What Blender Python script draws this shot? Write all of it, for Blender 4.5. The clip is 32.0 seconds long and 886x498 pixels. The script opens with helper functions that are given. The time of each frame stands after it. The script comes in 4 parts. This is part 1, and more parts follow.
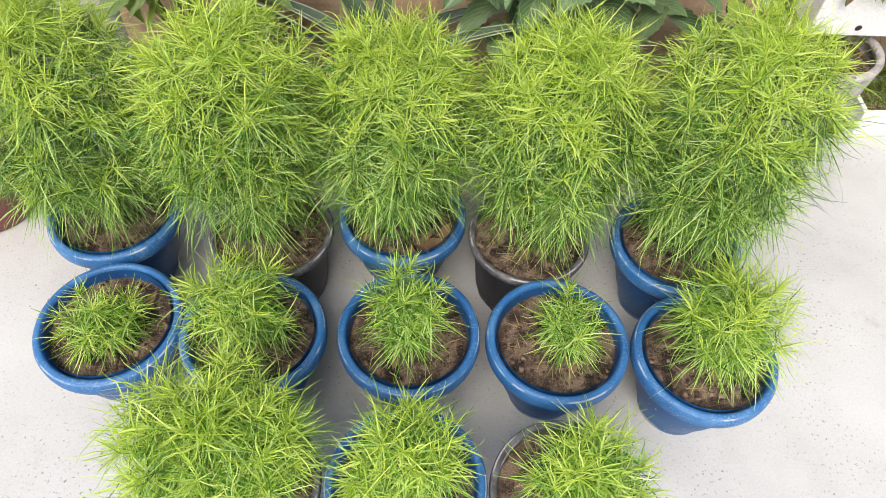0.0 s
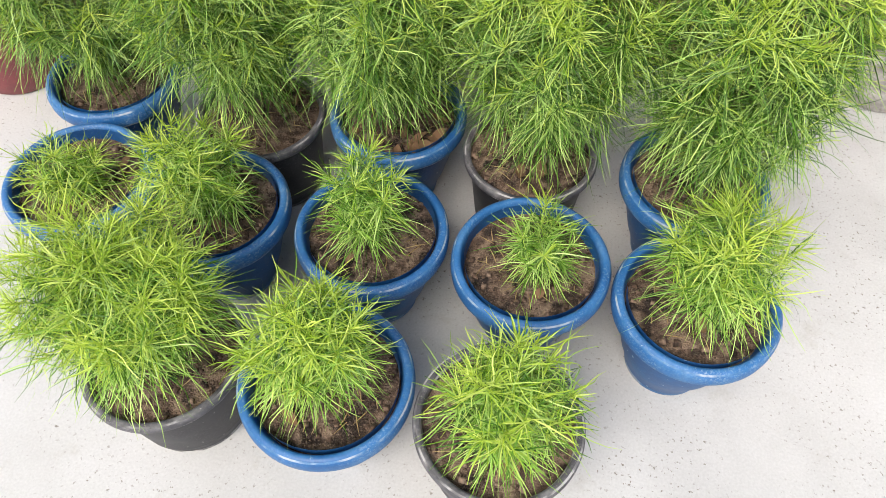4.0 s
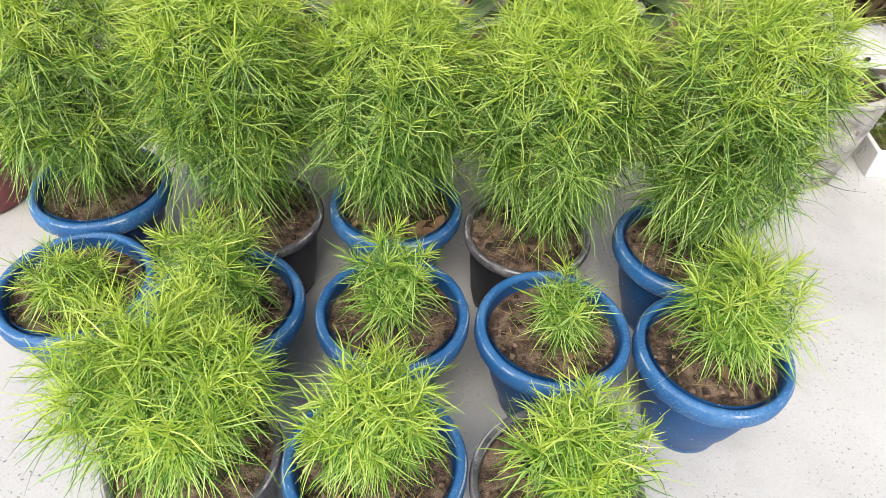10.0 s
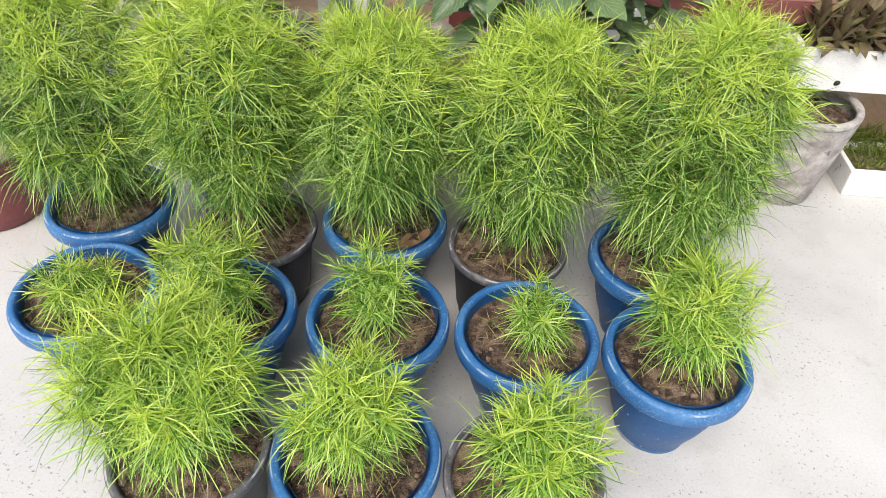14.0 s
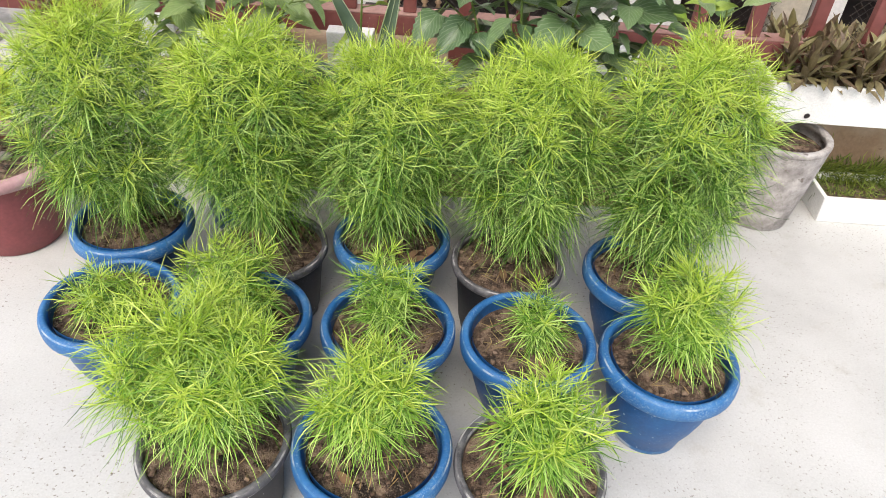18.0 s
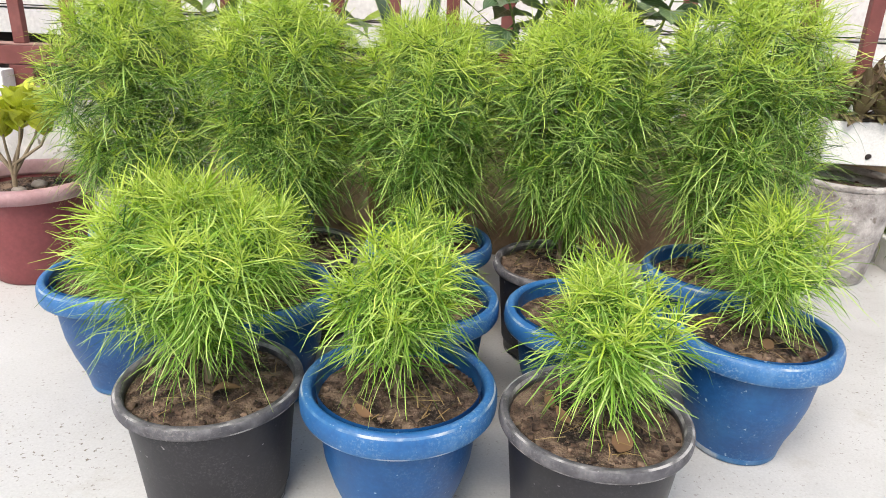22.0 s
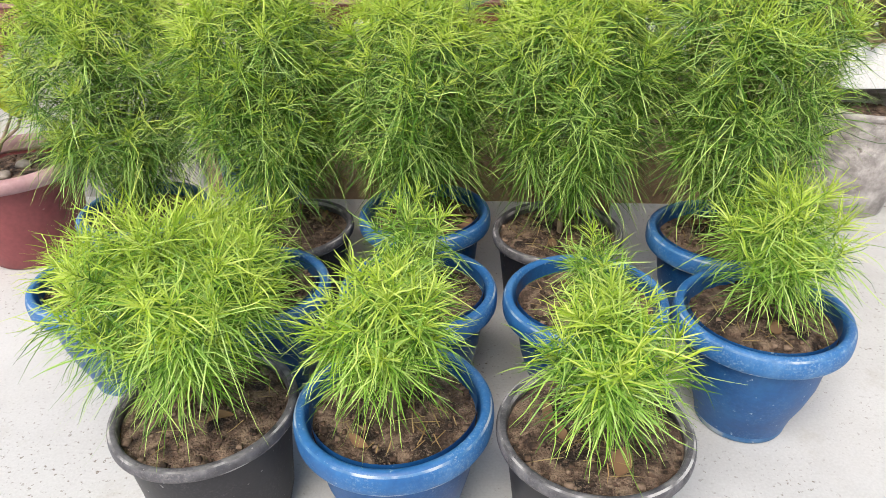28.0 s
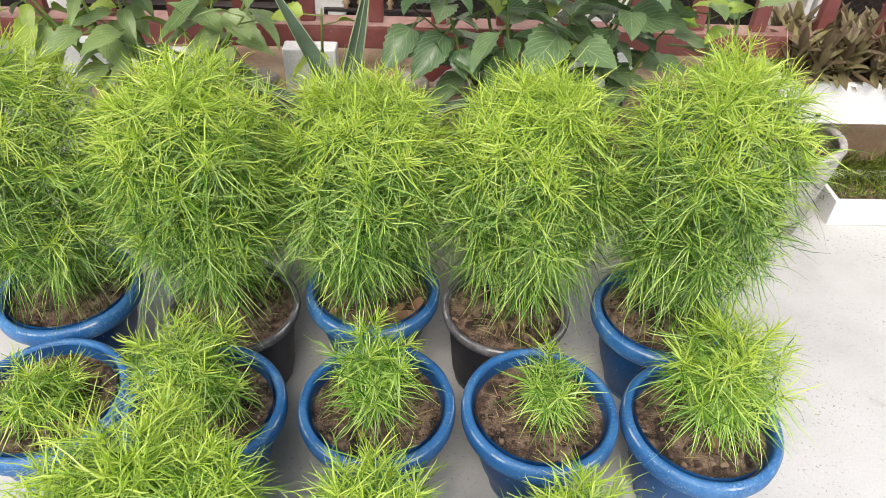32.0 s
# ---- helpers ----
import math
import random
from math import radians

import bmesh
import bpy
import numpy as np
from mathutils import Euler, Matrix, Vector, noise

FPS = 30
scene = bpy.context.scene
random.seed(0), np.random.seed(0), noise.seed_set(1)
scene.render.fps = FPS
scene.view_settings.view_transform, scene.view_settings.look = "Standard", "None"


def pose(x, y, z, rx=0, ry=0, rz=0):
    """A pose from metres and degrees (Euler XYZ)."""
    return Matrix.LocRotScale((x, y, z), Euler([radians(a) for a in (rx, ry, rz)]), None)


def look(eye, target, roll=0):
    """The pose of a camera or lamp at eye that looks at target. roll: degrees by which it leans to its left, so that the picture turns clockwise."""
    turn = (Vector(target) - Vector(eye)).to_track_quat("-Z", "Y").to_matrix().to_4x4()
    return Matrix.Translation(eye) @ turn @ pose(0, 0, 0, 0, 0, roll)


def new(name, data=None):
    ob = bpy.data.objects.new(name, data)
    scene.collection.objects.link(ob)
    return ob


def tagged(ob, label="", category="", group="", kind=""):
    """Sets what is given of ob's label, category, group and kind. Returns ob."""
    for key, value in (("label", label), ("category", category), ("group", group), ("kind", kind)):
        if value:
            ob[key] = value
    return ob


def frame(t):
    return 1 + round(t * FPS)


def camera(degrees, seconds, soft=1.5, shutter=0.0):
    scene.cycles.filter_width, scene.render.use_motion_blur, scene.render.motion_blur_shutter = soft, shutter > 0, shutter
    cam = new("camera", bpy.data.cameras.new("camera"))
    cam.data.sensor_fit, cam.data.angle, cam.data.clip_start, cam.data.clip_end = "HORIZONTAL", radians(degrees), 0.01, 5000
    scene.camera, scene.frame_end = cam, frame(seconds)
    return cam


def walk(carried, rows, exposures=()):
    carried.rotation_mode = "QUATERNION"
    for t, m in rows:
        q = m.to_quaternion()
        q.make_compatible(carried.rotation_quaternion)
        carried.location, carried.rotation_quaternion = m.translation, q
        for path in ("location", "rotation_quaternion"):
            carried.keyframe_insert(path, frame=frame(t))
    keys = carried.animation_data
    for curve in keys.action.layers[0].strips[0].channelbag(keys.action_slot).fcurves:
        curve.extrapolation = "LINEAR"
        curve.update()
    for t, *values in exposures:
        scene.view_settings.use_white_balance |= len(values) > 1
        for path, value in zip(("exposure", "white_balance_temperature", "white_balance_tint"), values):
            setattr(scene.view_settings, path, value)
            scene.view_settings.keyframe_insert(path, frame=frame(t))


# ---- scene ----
cam = camera(64.29, 32.0, 0.9)
PATH = [
    (0, 0.0002, 0.0031, 1.3610, 36.327, -2.118, -0.150),
    (0.5, 0.0236, -0.0374, 1.3355, 38.234, -3.806, 0.376),
    (1, 0.0405, -0.0853, 1.3272, 38.499, -3.085, 2.611),
    (1.5, 0.0693, -0.0907, 1.3280, 38.126, -1.120, 2.988),
    (2, 0.1254, -0.0489, 1.3006, 35.689, -1.238, 4.306),
    (2.5, 0.1930, -0.0169, 1.2754, 34.859, -1.619, 5.582),
    (3, 0.2310, -0.0035, 1.2519, 34.660, -0.484, 7.992),
    (3.5, 0.2461, -0.0085, 1.2193, 33.644, 0.313, 11.350),
    (5.5, 0.2107, -0.0317, 1.1718, 36.948, -1.012, 9.919),
    (6, 0.2059, -0.0318, 1.1570, 36.114, -0.802, 9.306),
    (6.5, 0.1914, -0.0447, 1.1523, 36.177, -1.449, 9.970),
    (7, 0.1779, -0.0508, 1.1598, 36.208, -0.100, 9.547),
    (7.5, 0.1677, -0.0504, 1.1475, 36.864, -0.608, 9.526),
    (8, 0.1480, -0.0666, 1.1411, 37.845, -0.718, 9.698),
    (8.5, 0.1164, -0.0889, 1.1365, 37.824, -0.696, 7.707),
    (9, 0.0850, -0.1246, 1.1352, 40.341, -0.795, 4.715),
    (9.5, 0.0584, -0.1425, 1.1387, 42.715, -3.034, 2.689),
    (10, 0.0529, -0.1350, 1.1457, 45.541, -3.106, 2.588),
    (10.5, 0.0602, -0.1279, 1.1553, 45.847, -0.823, 4.013),
    (11, 0.0812, -0.1178, 1.1686, 46.055, -0.431, 4.960),
    (11.5, 0.0908, -0.1100, 1.1757, 46.311, -1.279, 4.935),
    (12, 0.1031, -0.1129, 1.1870, 46.322, 0.343, 5.361),
    (12.5, 0.1413, -0.1380, 1.1969, 47.541, -0.206, 6.558),
    (13, 0.1272, -0.1720, 1.2104, 48.277, -0.647, 7.622),
    (13.5, 0.1155, -0.1983, 1.2062, 48.494, -2.144, 5.326),
    (14, 0.1070, -0.2087, 1.2008, 47.031, -2.674, 3.391),
    (14.5, 0.0862, -0.2371, 1.1987, 47.287, -3.534, 4.497),
    (16.5, 0.0655, -0.2770, 1.2209, 50.480, -4.101, 3.716),
    (17, 0.0677, -0.2911, 1.2219, 51.208, -4.352, 2.502),
    (17.5, 0.0724, -0.3048, 1.2319, 51.725, -4.023, 2.038),
    (18, 0.0745, -0.3360, 1.2034, 51.348, -3.197, 2.344),
    (18.5, 0.0948, -0.3217, 1.1723, 51.274, -2.034, 1.680),
    (19, 0.1000, -0.3169, 1.1183, 51.930, -1.376, 3.361),
    (19.5, 0.0972, -0.3208, 1.0240, 53.432, -1.375, 5.155),
    (20, 0.0942, -0.3395, 0.9299, 55.755, -1.801, 7.585),
    (20.5, 0.1088, -0.3743, 0.9074, 57.042, -0.749, 7.821),
    (21, 0.1044, -0.4236, 0.8338, 61.448, -1.800, 6.494),
    (21.5, 0.1044, -0.4369, 0.7700, 64.384, -2.632, 5.684),
    (22, 0.1012, -0.4494, 0.7314, 68.962, -1.969, 5.280),
    (22.5, 0.0979, -0.4498, 0.7024, 70.996, -2.170, 5.215),
    (23, 0.1201, -0.4509, 0.6804, 71.090, -3.234, 4.966),
    (23.5, 0.1283, -0.4606, 0.6697, 71.592, -3.059, 5.530),
    (24, 0.1266, -0.4775, 0.6611, 71.208, -2.952, 5.293),
    (24.5, 0.1158, -0.4760, 0.6307, 70.762, -1.747, 3.877),
    (25, 0.1154, -0.4711, 0.5891, 69.596, -2.982, 4.719),
    (25.5, 0.1205, -0.4588, 0.6066, 69.467, -3.488, 4.447),
    (27.5, 0.1238, -0.3700, 0.8032, 60.995, -0.346, 3.982),
    (28, 0.1304, -0.3305, 0.8627, 60.071, 1.578, 5.134),
    (28.5, 0.1474, -0.2832, 0.9307, 59.391, 2.061, 6.784),
    (29, 0.1468, -0.2671, 0.9752, 60.126, 2.031, 8.232),
    (29.5, 0.1612, -0.2491, 1.0319, 59.354, 1.939, 6.718),
    (30, 0.1437, -0.2146, 1.0568, 59.170, 0.281, 5.977),
    (30.5, 0.1194, -0.1904, 1.1149, 55.189, 0.780, 2.688),
    (31, 0.0850, -0.1549, 1.1601, 52.228, -1.391, -0.017),
    (31.5, 0.0400, -0.1209, 1.1801, 51.609, -0.867, -1.852),
    (32, 0.0354, -0.0907, 1.1894, 49.704, -2.140, -1.605),
]
walk(cam, [(t, pose(x, y, z, rx, ry, rz)) for t, x, y, z, rx, ry, rz in PATH])

# ---- world, sun, exposure ----
world = bpy.data.worlds.new("overcast_sky")
scene.world = world
world.use_nodes = True
wn = world.node_tree
sky = wn.nodes.new("ShaderNodeTexSky")
sky.sky_type = "NISHITA"
sky.sun_disc = False
sky.sun_elevation = radians(54)
sky.sun_rotation = radians(200)
sky.air_density = 1.6
sky.dust_density = 5.0
sky.ozone_density = 1.0
bg = wn.nodes["Background"]
bg.inputs["Strength"].default_value = 0.12
wn.links.new(sky.outputs["Color"], bg.inputs["Color"])
sun_data = bpy.data.lights.new("sun", "SUN")
sun_data.energy = 1.5
sun_data.angle = radians(35)
sun_data.color = (1.0, 0.985, 0.965)
sun = new("sun", sun_data)
sun.matrix_world = look((-0.9, -2.4, 4.0), (0, 0.4, 0))
scene.view_settings.exposure = 0.65


# ---- materials ----
def nodes_of(name):
    m = bpy.data.materials.new(name)
    m.use_nodes = True
    nt = m.node_tree
    return m, nt, nt.nodes["Principled BSDF"]


def add(nt, kind, **values):
    n = nt.nodes.new(kind)
    for k, v in values.items():
        n.inputs[k.replace("_", " ")].default_value = v
    return n


def ramp(nt, fac, stops):
    r = nt.nodes.new("ShaderNodeValToRGB")
    e = r.color_ramp.elements
    while len(e) < len(stops):
        e.new(0.5)
    for el, (p, c) in zip(e, stops):
        el.position = p
        el.color = (*c, 1) if len(c) == 3 else c
    nt.links.new(fac, r.inputs["Fac"])
    return r.outputs["Color"]


def mixed(nt, fac, a, b, mode="MIX"):
    m = nt.nodes.new("ShaderNodeMix")
    m.data_type = "RGBA"
    m.blend_type = mode
    for sock, v in ((m.inputs[0], fac), (m.inputs[6], a), (m.inputs[7], b)):
        if isinstance(v, (int, float)):
            sock.default_value = v
        elif isinstance(v, tuple):
            sock.default_value = (*v, 1)
        else:
            nt.links.new(v, sock)
    return m.outputs[2]


def place_of(nt):
    return nt.nodes.new("ShaderNodeNewGeometry").outputs["Position"]


def noise_of(nt, scale, detail=4.0, rough=0.55, vec=None):
    n = add(nt, "ShaderNodeTexNoise", Scale=scale, Detail=detail, Roughness=rough)
    nt.links.new(vec if vec is not None else place_of(nt), n.inputs["Vector"])
    return n.outputs["Fac"]


def bump(nt, bsdf, height, strength, distance):
    b = add(nt, "ShaderNodeBump", Strength=strength, Distance=distance)
    nt.links.new(height, b.inputs["Height"])
    nt.links.new(b.outputs["Normal"], bsdf.inputs["Normal"])


def worn(name, stops, big=6.0, fine=90.0, rough=(0.4, 0.7), relief=0.25, depth=0.002, specks=None, metal=0.0, dust=None):
    """A surface with stains at one scale and grain at another."""
    m, nt, b = nodes_of(name)
    a, f = noise_of(nt, big), noise_of(nt, fine, 3.0)
    col = ramp(nt, a, stops)
    grain = ramp(nt, f, [(0.3, (0.82, 0.82, 0.82)), (0.7, (1.0, 1.0, 1.0))])
    col = mixed(nt, 1.0, col, grain, "MULTIPLY")
    if specks:
        colour, scale, edge = specks
        s = ramp(nt, noise_of(nt, scale, 2.0, 0.6), [(edge, (0, 0, 0)), (edge + 0.06, (1, 1, 1))])
        col = mixed(nt, s, col, colour)
    if dust:
        # splashed dirt and dust, in fine specks gathered in patches
        colour, amount = dust
        many = ramp(nt, noise_of(nt, 260.0, 3.0, 0.7), [(0.50, (0, 0, 0)), (0.68, (amount,) * 3)])
        where = ramp(nt, noise_of(nt, 15.0, 4.0, 0.65), [(0.42, (0.06, 0.06, 0.06)), (0.66, (1, 1, 1))])
        col = mixed(nt, mixed(nt, 1.0, many, where, "MULTIPLY"), col, colour)
    nt.links.new(col, b.inputs["Base Color"])
    r = ramp(nt, a, [(0.3, (rough[0],) * 3), (0.7, (rough[1],) * 3)])
    nt.links.new(r, b.inputs["Roughness"])
    b.inputs["Metallic"].default_value = metal
    bump(nt, b, f, relief, depth)
    return m


def leaf_matter(name, dark, mid, light, gloss=0.5, through_light=0.35):
    """A leaf: colours that differ leaf by leaf, some light passing through."""
    m, nt, b = nodes_of(name)
    geo = nt.nodes.new("ShaderNodeNewGeometry")
    col = ramp(nt, geo.outputs["Random Per Island"], [(0.0, dark), (0.45, mid), (1.0, light)])
    patch = ramp(nt, noise_of(nt, 14.0, 2.0), [(0.3, (0.8, 0.86, 0.8)), (0.7, (1.1, 1.06, 1.0))])
    col = mixed(nt, 1.0, col, patch, "MULTIPLY")
    nt.links.new(col, b.inputs["Base Color"])
    b.inputs["Roughness"].default_value = gloss
    b.inputs["Specular IOR Level"].default_value = 0.35
    tr = nt.nodes.new("ShaderNodeBsdfTranslucent")
    warm = mixed(nt, 1.0, col, (1.25, 1.15, 0.6), "MULTIPLY")
    nt.links.new(warm, tr.inputs["Color"])
    mx = nt.nodes.new("ShaderNodeMixShader")
    mx.inputs[0].default_value = through_light
    nt.links.new(b.outputs[0], mx.inputs[1])
    nt.links.new(tr.outputs[0], mx.inputs[2])
    nt.links.new(mx.outputs[0], nt.nodes["Material Output"].inputs["Surface"])
    return m


def broad_leaf_matter(name, a, b_, vein, gloss=0.4):
    """A broad leaf with pale side veins, by its own length and width, varied leaf by leaf."""
    m, nt, b = nodes_of(name)
    tc = nt.nodes.new("ShaderNodeTexCoord")
    sep = nt.nodes.new("ShaderNodeSeparateXYZ")
    nt.links.new(tc.outputs["UV"], sep.inputs[0])
    ab = nt.nodes.new("ShaderNodeMath")
    ab.operation = "ABSOLUTE"
    nt.links.new(sep.outputs[0], ab.inputs[0])
    slant = nt.nodes.new("ShaderNodeMath")
    slant.operation = "MULTIPLY_ADD"
    slant.inputs[1].default_value = -0.55
    nt.links.new(ab.outputs[0], slant.inputs[0])
    nt.links.new(sep.outputs[1], slant.inputs[2])
    wave = nt.nodes.new("ShaderNodeMath")
    wave.operation = "PINGPONG"
    wave.inputs[1].default_value = 0.07
    nt.links.new(slant.outputs[0], wave.inputs[0])
    side = ramp(nt, wave.outputs[0], [(0.0, (1, 1, 1)), (0.014, (0, 0, 0))])
    midrib = ramp(nt, ab.outputs[0], [(0.0, (1, 1, 1)), (0.05, (0, 0, 0))])
    lines = mixed(nt, 1.0, side, midrib, "LIGHTEN")
    info = nt.nodes.new("ShaderNodeObjectInfo")
    base = mixed(nt, info.outputs["Random"], a, b_)
    mott = ramp(nt, noise_of(nt, 60.0), [(0.3, (0.8, 0.8, 0.8)), (0.7, (1.1, 1.1, 1.1))])
    base = mixed(nt, 1.0, base, mott, "MULTIPLY")
    half = nt.nodes.new("ShaderNodeMath")
    half.operation = "MULTIPLY"
    half.inputs[1].default_value = 0.55
    nt.links.new(lines, half.inputs[0])
    col = mixed(nt, half.outputs[0], base, vein)
    nt.links.new(col, b.inputs["Base Color"])
    b.inputs["Roughness"].default_value = gloss
    bump(nt, b, lines, 0.3, -0.002)
    tr = nt.nodes.new("ShaderNodeBsdfTranslucent")
    nt.links.new(col, tr.inputs["Color"])
    mx = nt.nodes.new("ShaderNodeMixShader")
    mx.inputs[0].default_value = 0.2
    nt.links.new(b.outputs[0], mx.inputs[1])
    nt.links.new(tr.outputs[0], mx.inputs[2])
    nt.links.new(mx.outputs[0], nt.nodes["Material Output"].inputs["Surface"])
    return m


def floor_matter():
    """Whitewashed concrete: clouded, finely pitted, with dark specks gathered in patches."""
    m, nt, b = nodes_of("whitewashed_concrete")
    cloud, grain = noise_of(nt, 2.4, 6.0, 0.6), noise_of(nt, 230.0, 3.0)
    col = ramp(nt, cloud, [(0.25, (0.43, 0.43, 0.42)), (0.5, (0.55, 0.55, 0.54)), (0.75, (0.62, 0.62, 0.615))])
    col = mixed(nt, 1.0, col, ramp(nt, grain, [(0.3, (0.88, 0.88, 0.88)), (0.7, (1.0, 1.0, 1.0))]), "MULTIPLY")
    patch = ramp(nt, noise_of(nt, 4.0, 5.0, 0.65), [(0.42, (0, 0, 0)), (0.60, (1, 1, 1))])
    dots = ramp(nt, noise_of(nt, 130.0, 2.0, 0.6), [(0.615, (0, 0, 0)), (0.70, (1, 1, 1))])
    few = ramp(nt, noise_of(nt, 62.0, 2.0, 0.6), [(0.735, (0, 0, 0)), (0.79, (1, 1, 1))])
    dirt = mixed(nt, 1.0, mixed(nt, 1.0, dots, patch, "MULTIPLY"), few, "LIGHTEN")
    col = mixed(nt, dirt, col, (0.19, 0.165, 0.135))
    stain = ramp(nt, noise_of(nt, 9.0, 5.0, 0.7), [(0.58, (1, 1, 1)), (0.75, (0.86, 0.84, 0.80))])
    col = mixed(nt, 1.0, col, stain, "MULTIPLY")
    nt.links.new(col, b.inputs["Base Color"])
    b.inputs["Roughness"].default_value = 0.72
    bump(nt, b, grain, 0.15, 0.0008)
    return m


M_FLOOR = floor_matter()
M_BLUE = worn("blue_plastic", [(0.3, (0.007, 0.062, 0.205)), (0.55, (0.010, 0.095, 0.285)), (0.8, (0.024, 0.145, 0.37))], 9.0, 120.0,
              (0.34, 0.52), 0.08, 0.0006, ((0.34, 0.44, 0.55), 85.0, 0.695), 0.0, ((0.18, 0.27, 0.37), 0.32))
M_BLUE_RIM = worn("scuffed_blue_plastic", [(0.3, (0.014, 0.105, 0.31)), (0.55, (0.030, 0.155, 0.40)), (0.75, (0.10, 0.25, 0.49))], 16.0, 150.0,
                  (0.4, 0.6), 0.1, 0.0006, ((0.24, 0.35, 0.47), 120.0, 0.73), 0.0, ((0.30, 0.40, 0.50), 0.65))
M_BLUE_EDGE = worn("chalky_blue_edge", [(0.38, (0.025, 0.145, 0.36)), (0.50, (0.09, 0.22, 0.43)), (0.62, (0.42, 0.49, 0.57))], 24.0, 150.0,
                   (0.5, 0.7), 0.1, 0.0006, ((0.40, 0.46, 0.52), 130.0, 0.66))
M_BLACK = worn("black_plastic", [(0.3, (0.013, 0.013, 0.016)), (0.55, (0.024, 0.023, 0.028)), (0.8, (0.055, 0.053, 0.060))], 8.0, 130.0,
               (0.34, 0.58), 0.1, 0.0006, ((0.30, 0.29, 0.29), 85.0, 0.695), 0.0, ((0.18, 0.168, 0.165), 0.28))
M_BLACK_RIM = worn("dusty_black_plastic", [(0.35, (0.050, 0.049, 0.056)), (0.52, (0.105, 0.102, 0.114)), (0.70, (0.21, 0.206, 0.215))], 34.0, 140.0,
                   (0.5, 0.7), 0.12, 0.0008, ((0.24, 0.235, 0.24), 120.0, 0.70), 0.0, ((0.30, 0.28, 0.27), 0.6))
M_BLACK_EDGE = worn("chalky_grey_edge", [(0.38, (0.07, 0.068, 0.075)), (0.50, (0.17, 0.165, 0.17)), (0.62, (0.46, 0.45, 0.45))], 24.0, 150.0,
                    (0.6, 0.8), 0.1, 0.0006, ((0.42, 0.41, 0.41), 120.0, 0.66))
M_SOIL = worn("dry_soil", [(0.34, (0.030, 0.018, 0.012)), (0.47, (0.105, 0.064, 0.043)), (0.62, (0.26, 0.180, 0.127))], 38.0, 330.0,
              (0.85, 0.98), 1.0, 0.006, ((0.018, 0.010, 0.007), 16.0, 0.57), 0.0, ((0.40, 0.30, 0.22), 0.75))
M_CLOD = worn("soil_crumbs", [(0.34, (0.028, 0.016, 0.010)), (0.5, (0.10, 0.060, 0.040)), (0.66, (0.30, 0.21, 0.15))], 45.0, 300.0, (0.85, 0.98), 0.6, 0.002)
M_LITTER = leaf_matter("dry_leaf", (0.085, 0.045, 0.025), (0.19, 0.105, 0.060), (0.34, 0.215, 0.13), 0.75, 0.05)
M_STRAW = leaf_matter("dry_needles", (0.20, 0.13, 0.06), (0.33, 0.23, 0.11), (0.45, 0.34, 0.18), 0.7, 0.1)
# Pale and dark ends also hold the crowns' highlights and inner shade, at random.
M_YOUNG_TOP_LIT = leaf_matter("young_and_top_lit_leaf", (0.25, 0.40, 0.034), (0.46, 0.61, 0.085), (0.68, 0.80, 0.24), 0.42, 0.30)
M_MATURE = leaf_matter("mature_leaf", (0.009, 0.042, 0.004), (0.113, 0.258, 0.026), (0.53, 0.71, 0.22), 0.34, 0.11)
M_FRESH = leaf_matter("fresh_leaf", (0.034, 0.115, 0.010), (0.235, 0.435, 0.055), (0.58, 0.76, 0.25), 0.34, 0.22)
M_STEM = worn("green_stem", [(0.3, (0.10, 0.17, 0.03)), (0.7, (0.20, 0.27, 0.06))], 30.0, 200.0, (0.5, 0.7), 0.1, 0.0005)
M_WOODY = worn("woody_stem", [(0.3, (0.16, 0.12, 0.07)), (0.7, (0.34, 0.27, 0.18))], 30.0, 200.0, (0.6, 0.8), 0.3, 0.001)
M_RED_WOOD = worn("maroon_painted_wood", [(0.3, (0.145, 0.038, 0.034)), (0.55, (0.19, 0.056, 0.050)), (0.8, (0.26, 0.100, 0.090))], 7.0, 60.0,
                  (0.45, 0.65), 0.2, 0.001, ((0.32, 0.22, 0.19), 40.0, 0.74))
M_DUSTY_WOOD = worn("dusty_maroon_wood", [(0.3, (0.22, 0.10, 0.085)), (0.55, (0.33, 0.19, 0.165)), (0.8, (0.42, 0.29, 0.25))], 10.0, 80.0, (0.6, 0.8), 0.2, 0.001)
M_RED_POT = worn("faded_red_plastic", [(0.3, (0.21, 0.048, 0.053)), (0.6, (0.27, 0.070, 0.075)), (0.85, (0.36, 0.14, 0.145))], 8.0, 110.0,
                 (0.45, 0.65), 0.1, 0.0008, ((0.45, 0.30, 0.28), 36.0, 0.72))
M_RED_RIM = worn("bleached_red_plastic", [(0.3, (0.42, 0.235, 0.25)), (0.6, (0.53, 0.35, 0.36)), (0.85, (0.62, 0.47, 0.47))], 12.0, 110.0, (0.5, 0.7), 0.1, 0.0008)
M_GREY_POT = worn("weathered_cement", [(0.34, (0.27, 0.245, 0.23)), (0.5, (0.42, 0.39, 0.375)), (0.66, (0.60, 0.57, 0.55))], 22.0, 110.0,
                  (0.8, 0.95), 1.0, 0.005, ((0.19, 0.16, 0.14), 34.0, 0.66), 0.0, ((0.66, 0.63, 0.61), 0.5))
M_CREAM = worn("cream_plaster", [(0.3, (0.42, 0.37, 0.29)), (0.55, (0.55, 0.50, 0.41)), (0.8, (0.63, 0.59, 0.51))], 8.0, 90.0, (0.7, 0.9), 0.3, 0.002)
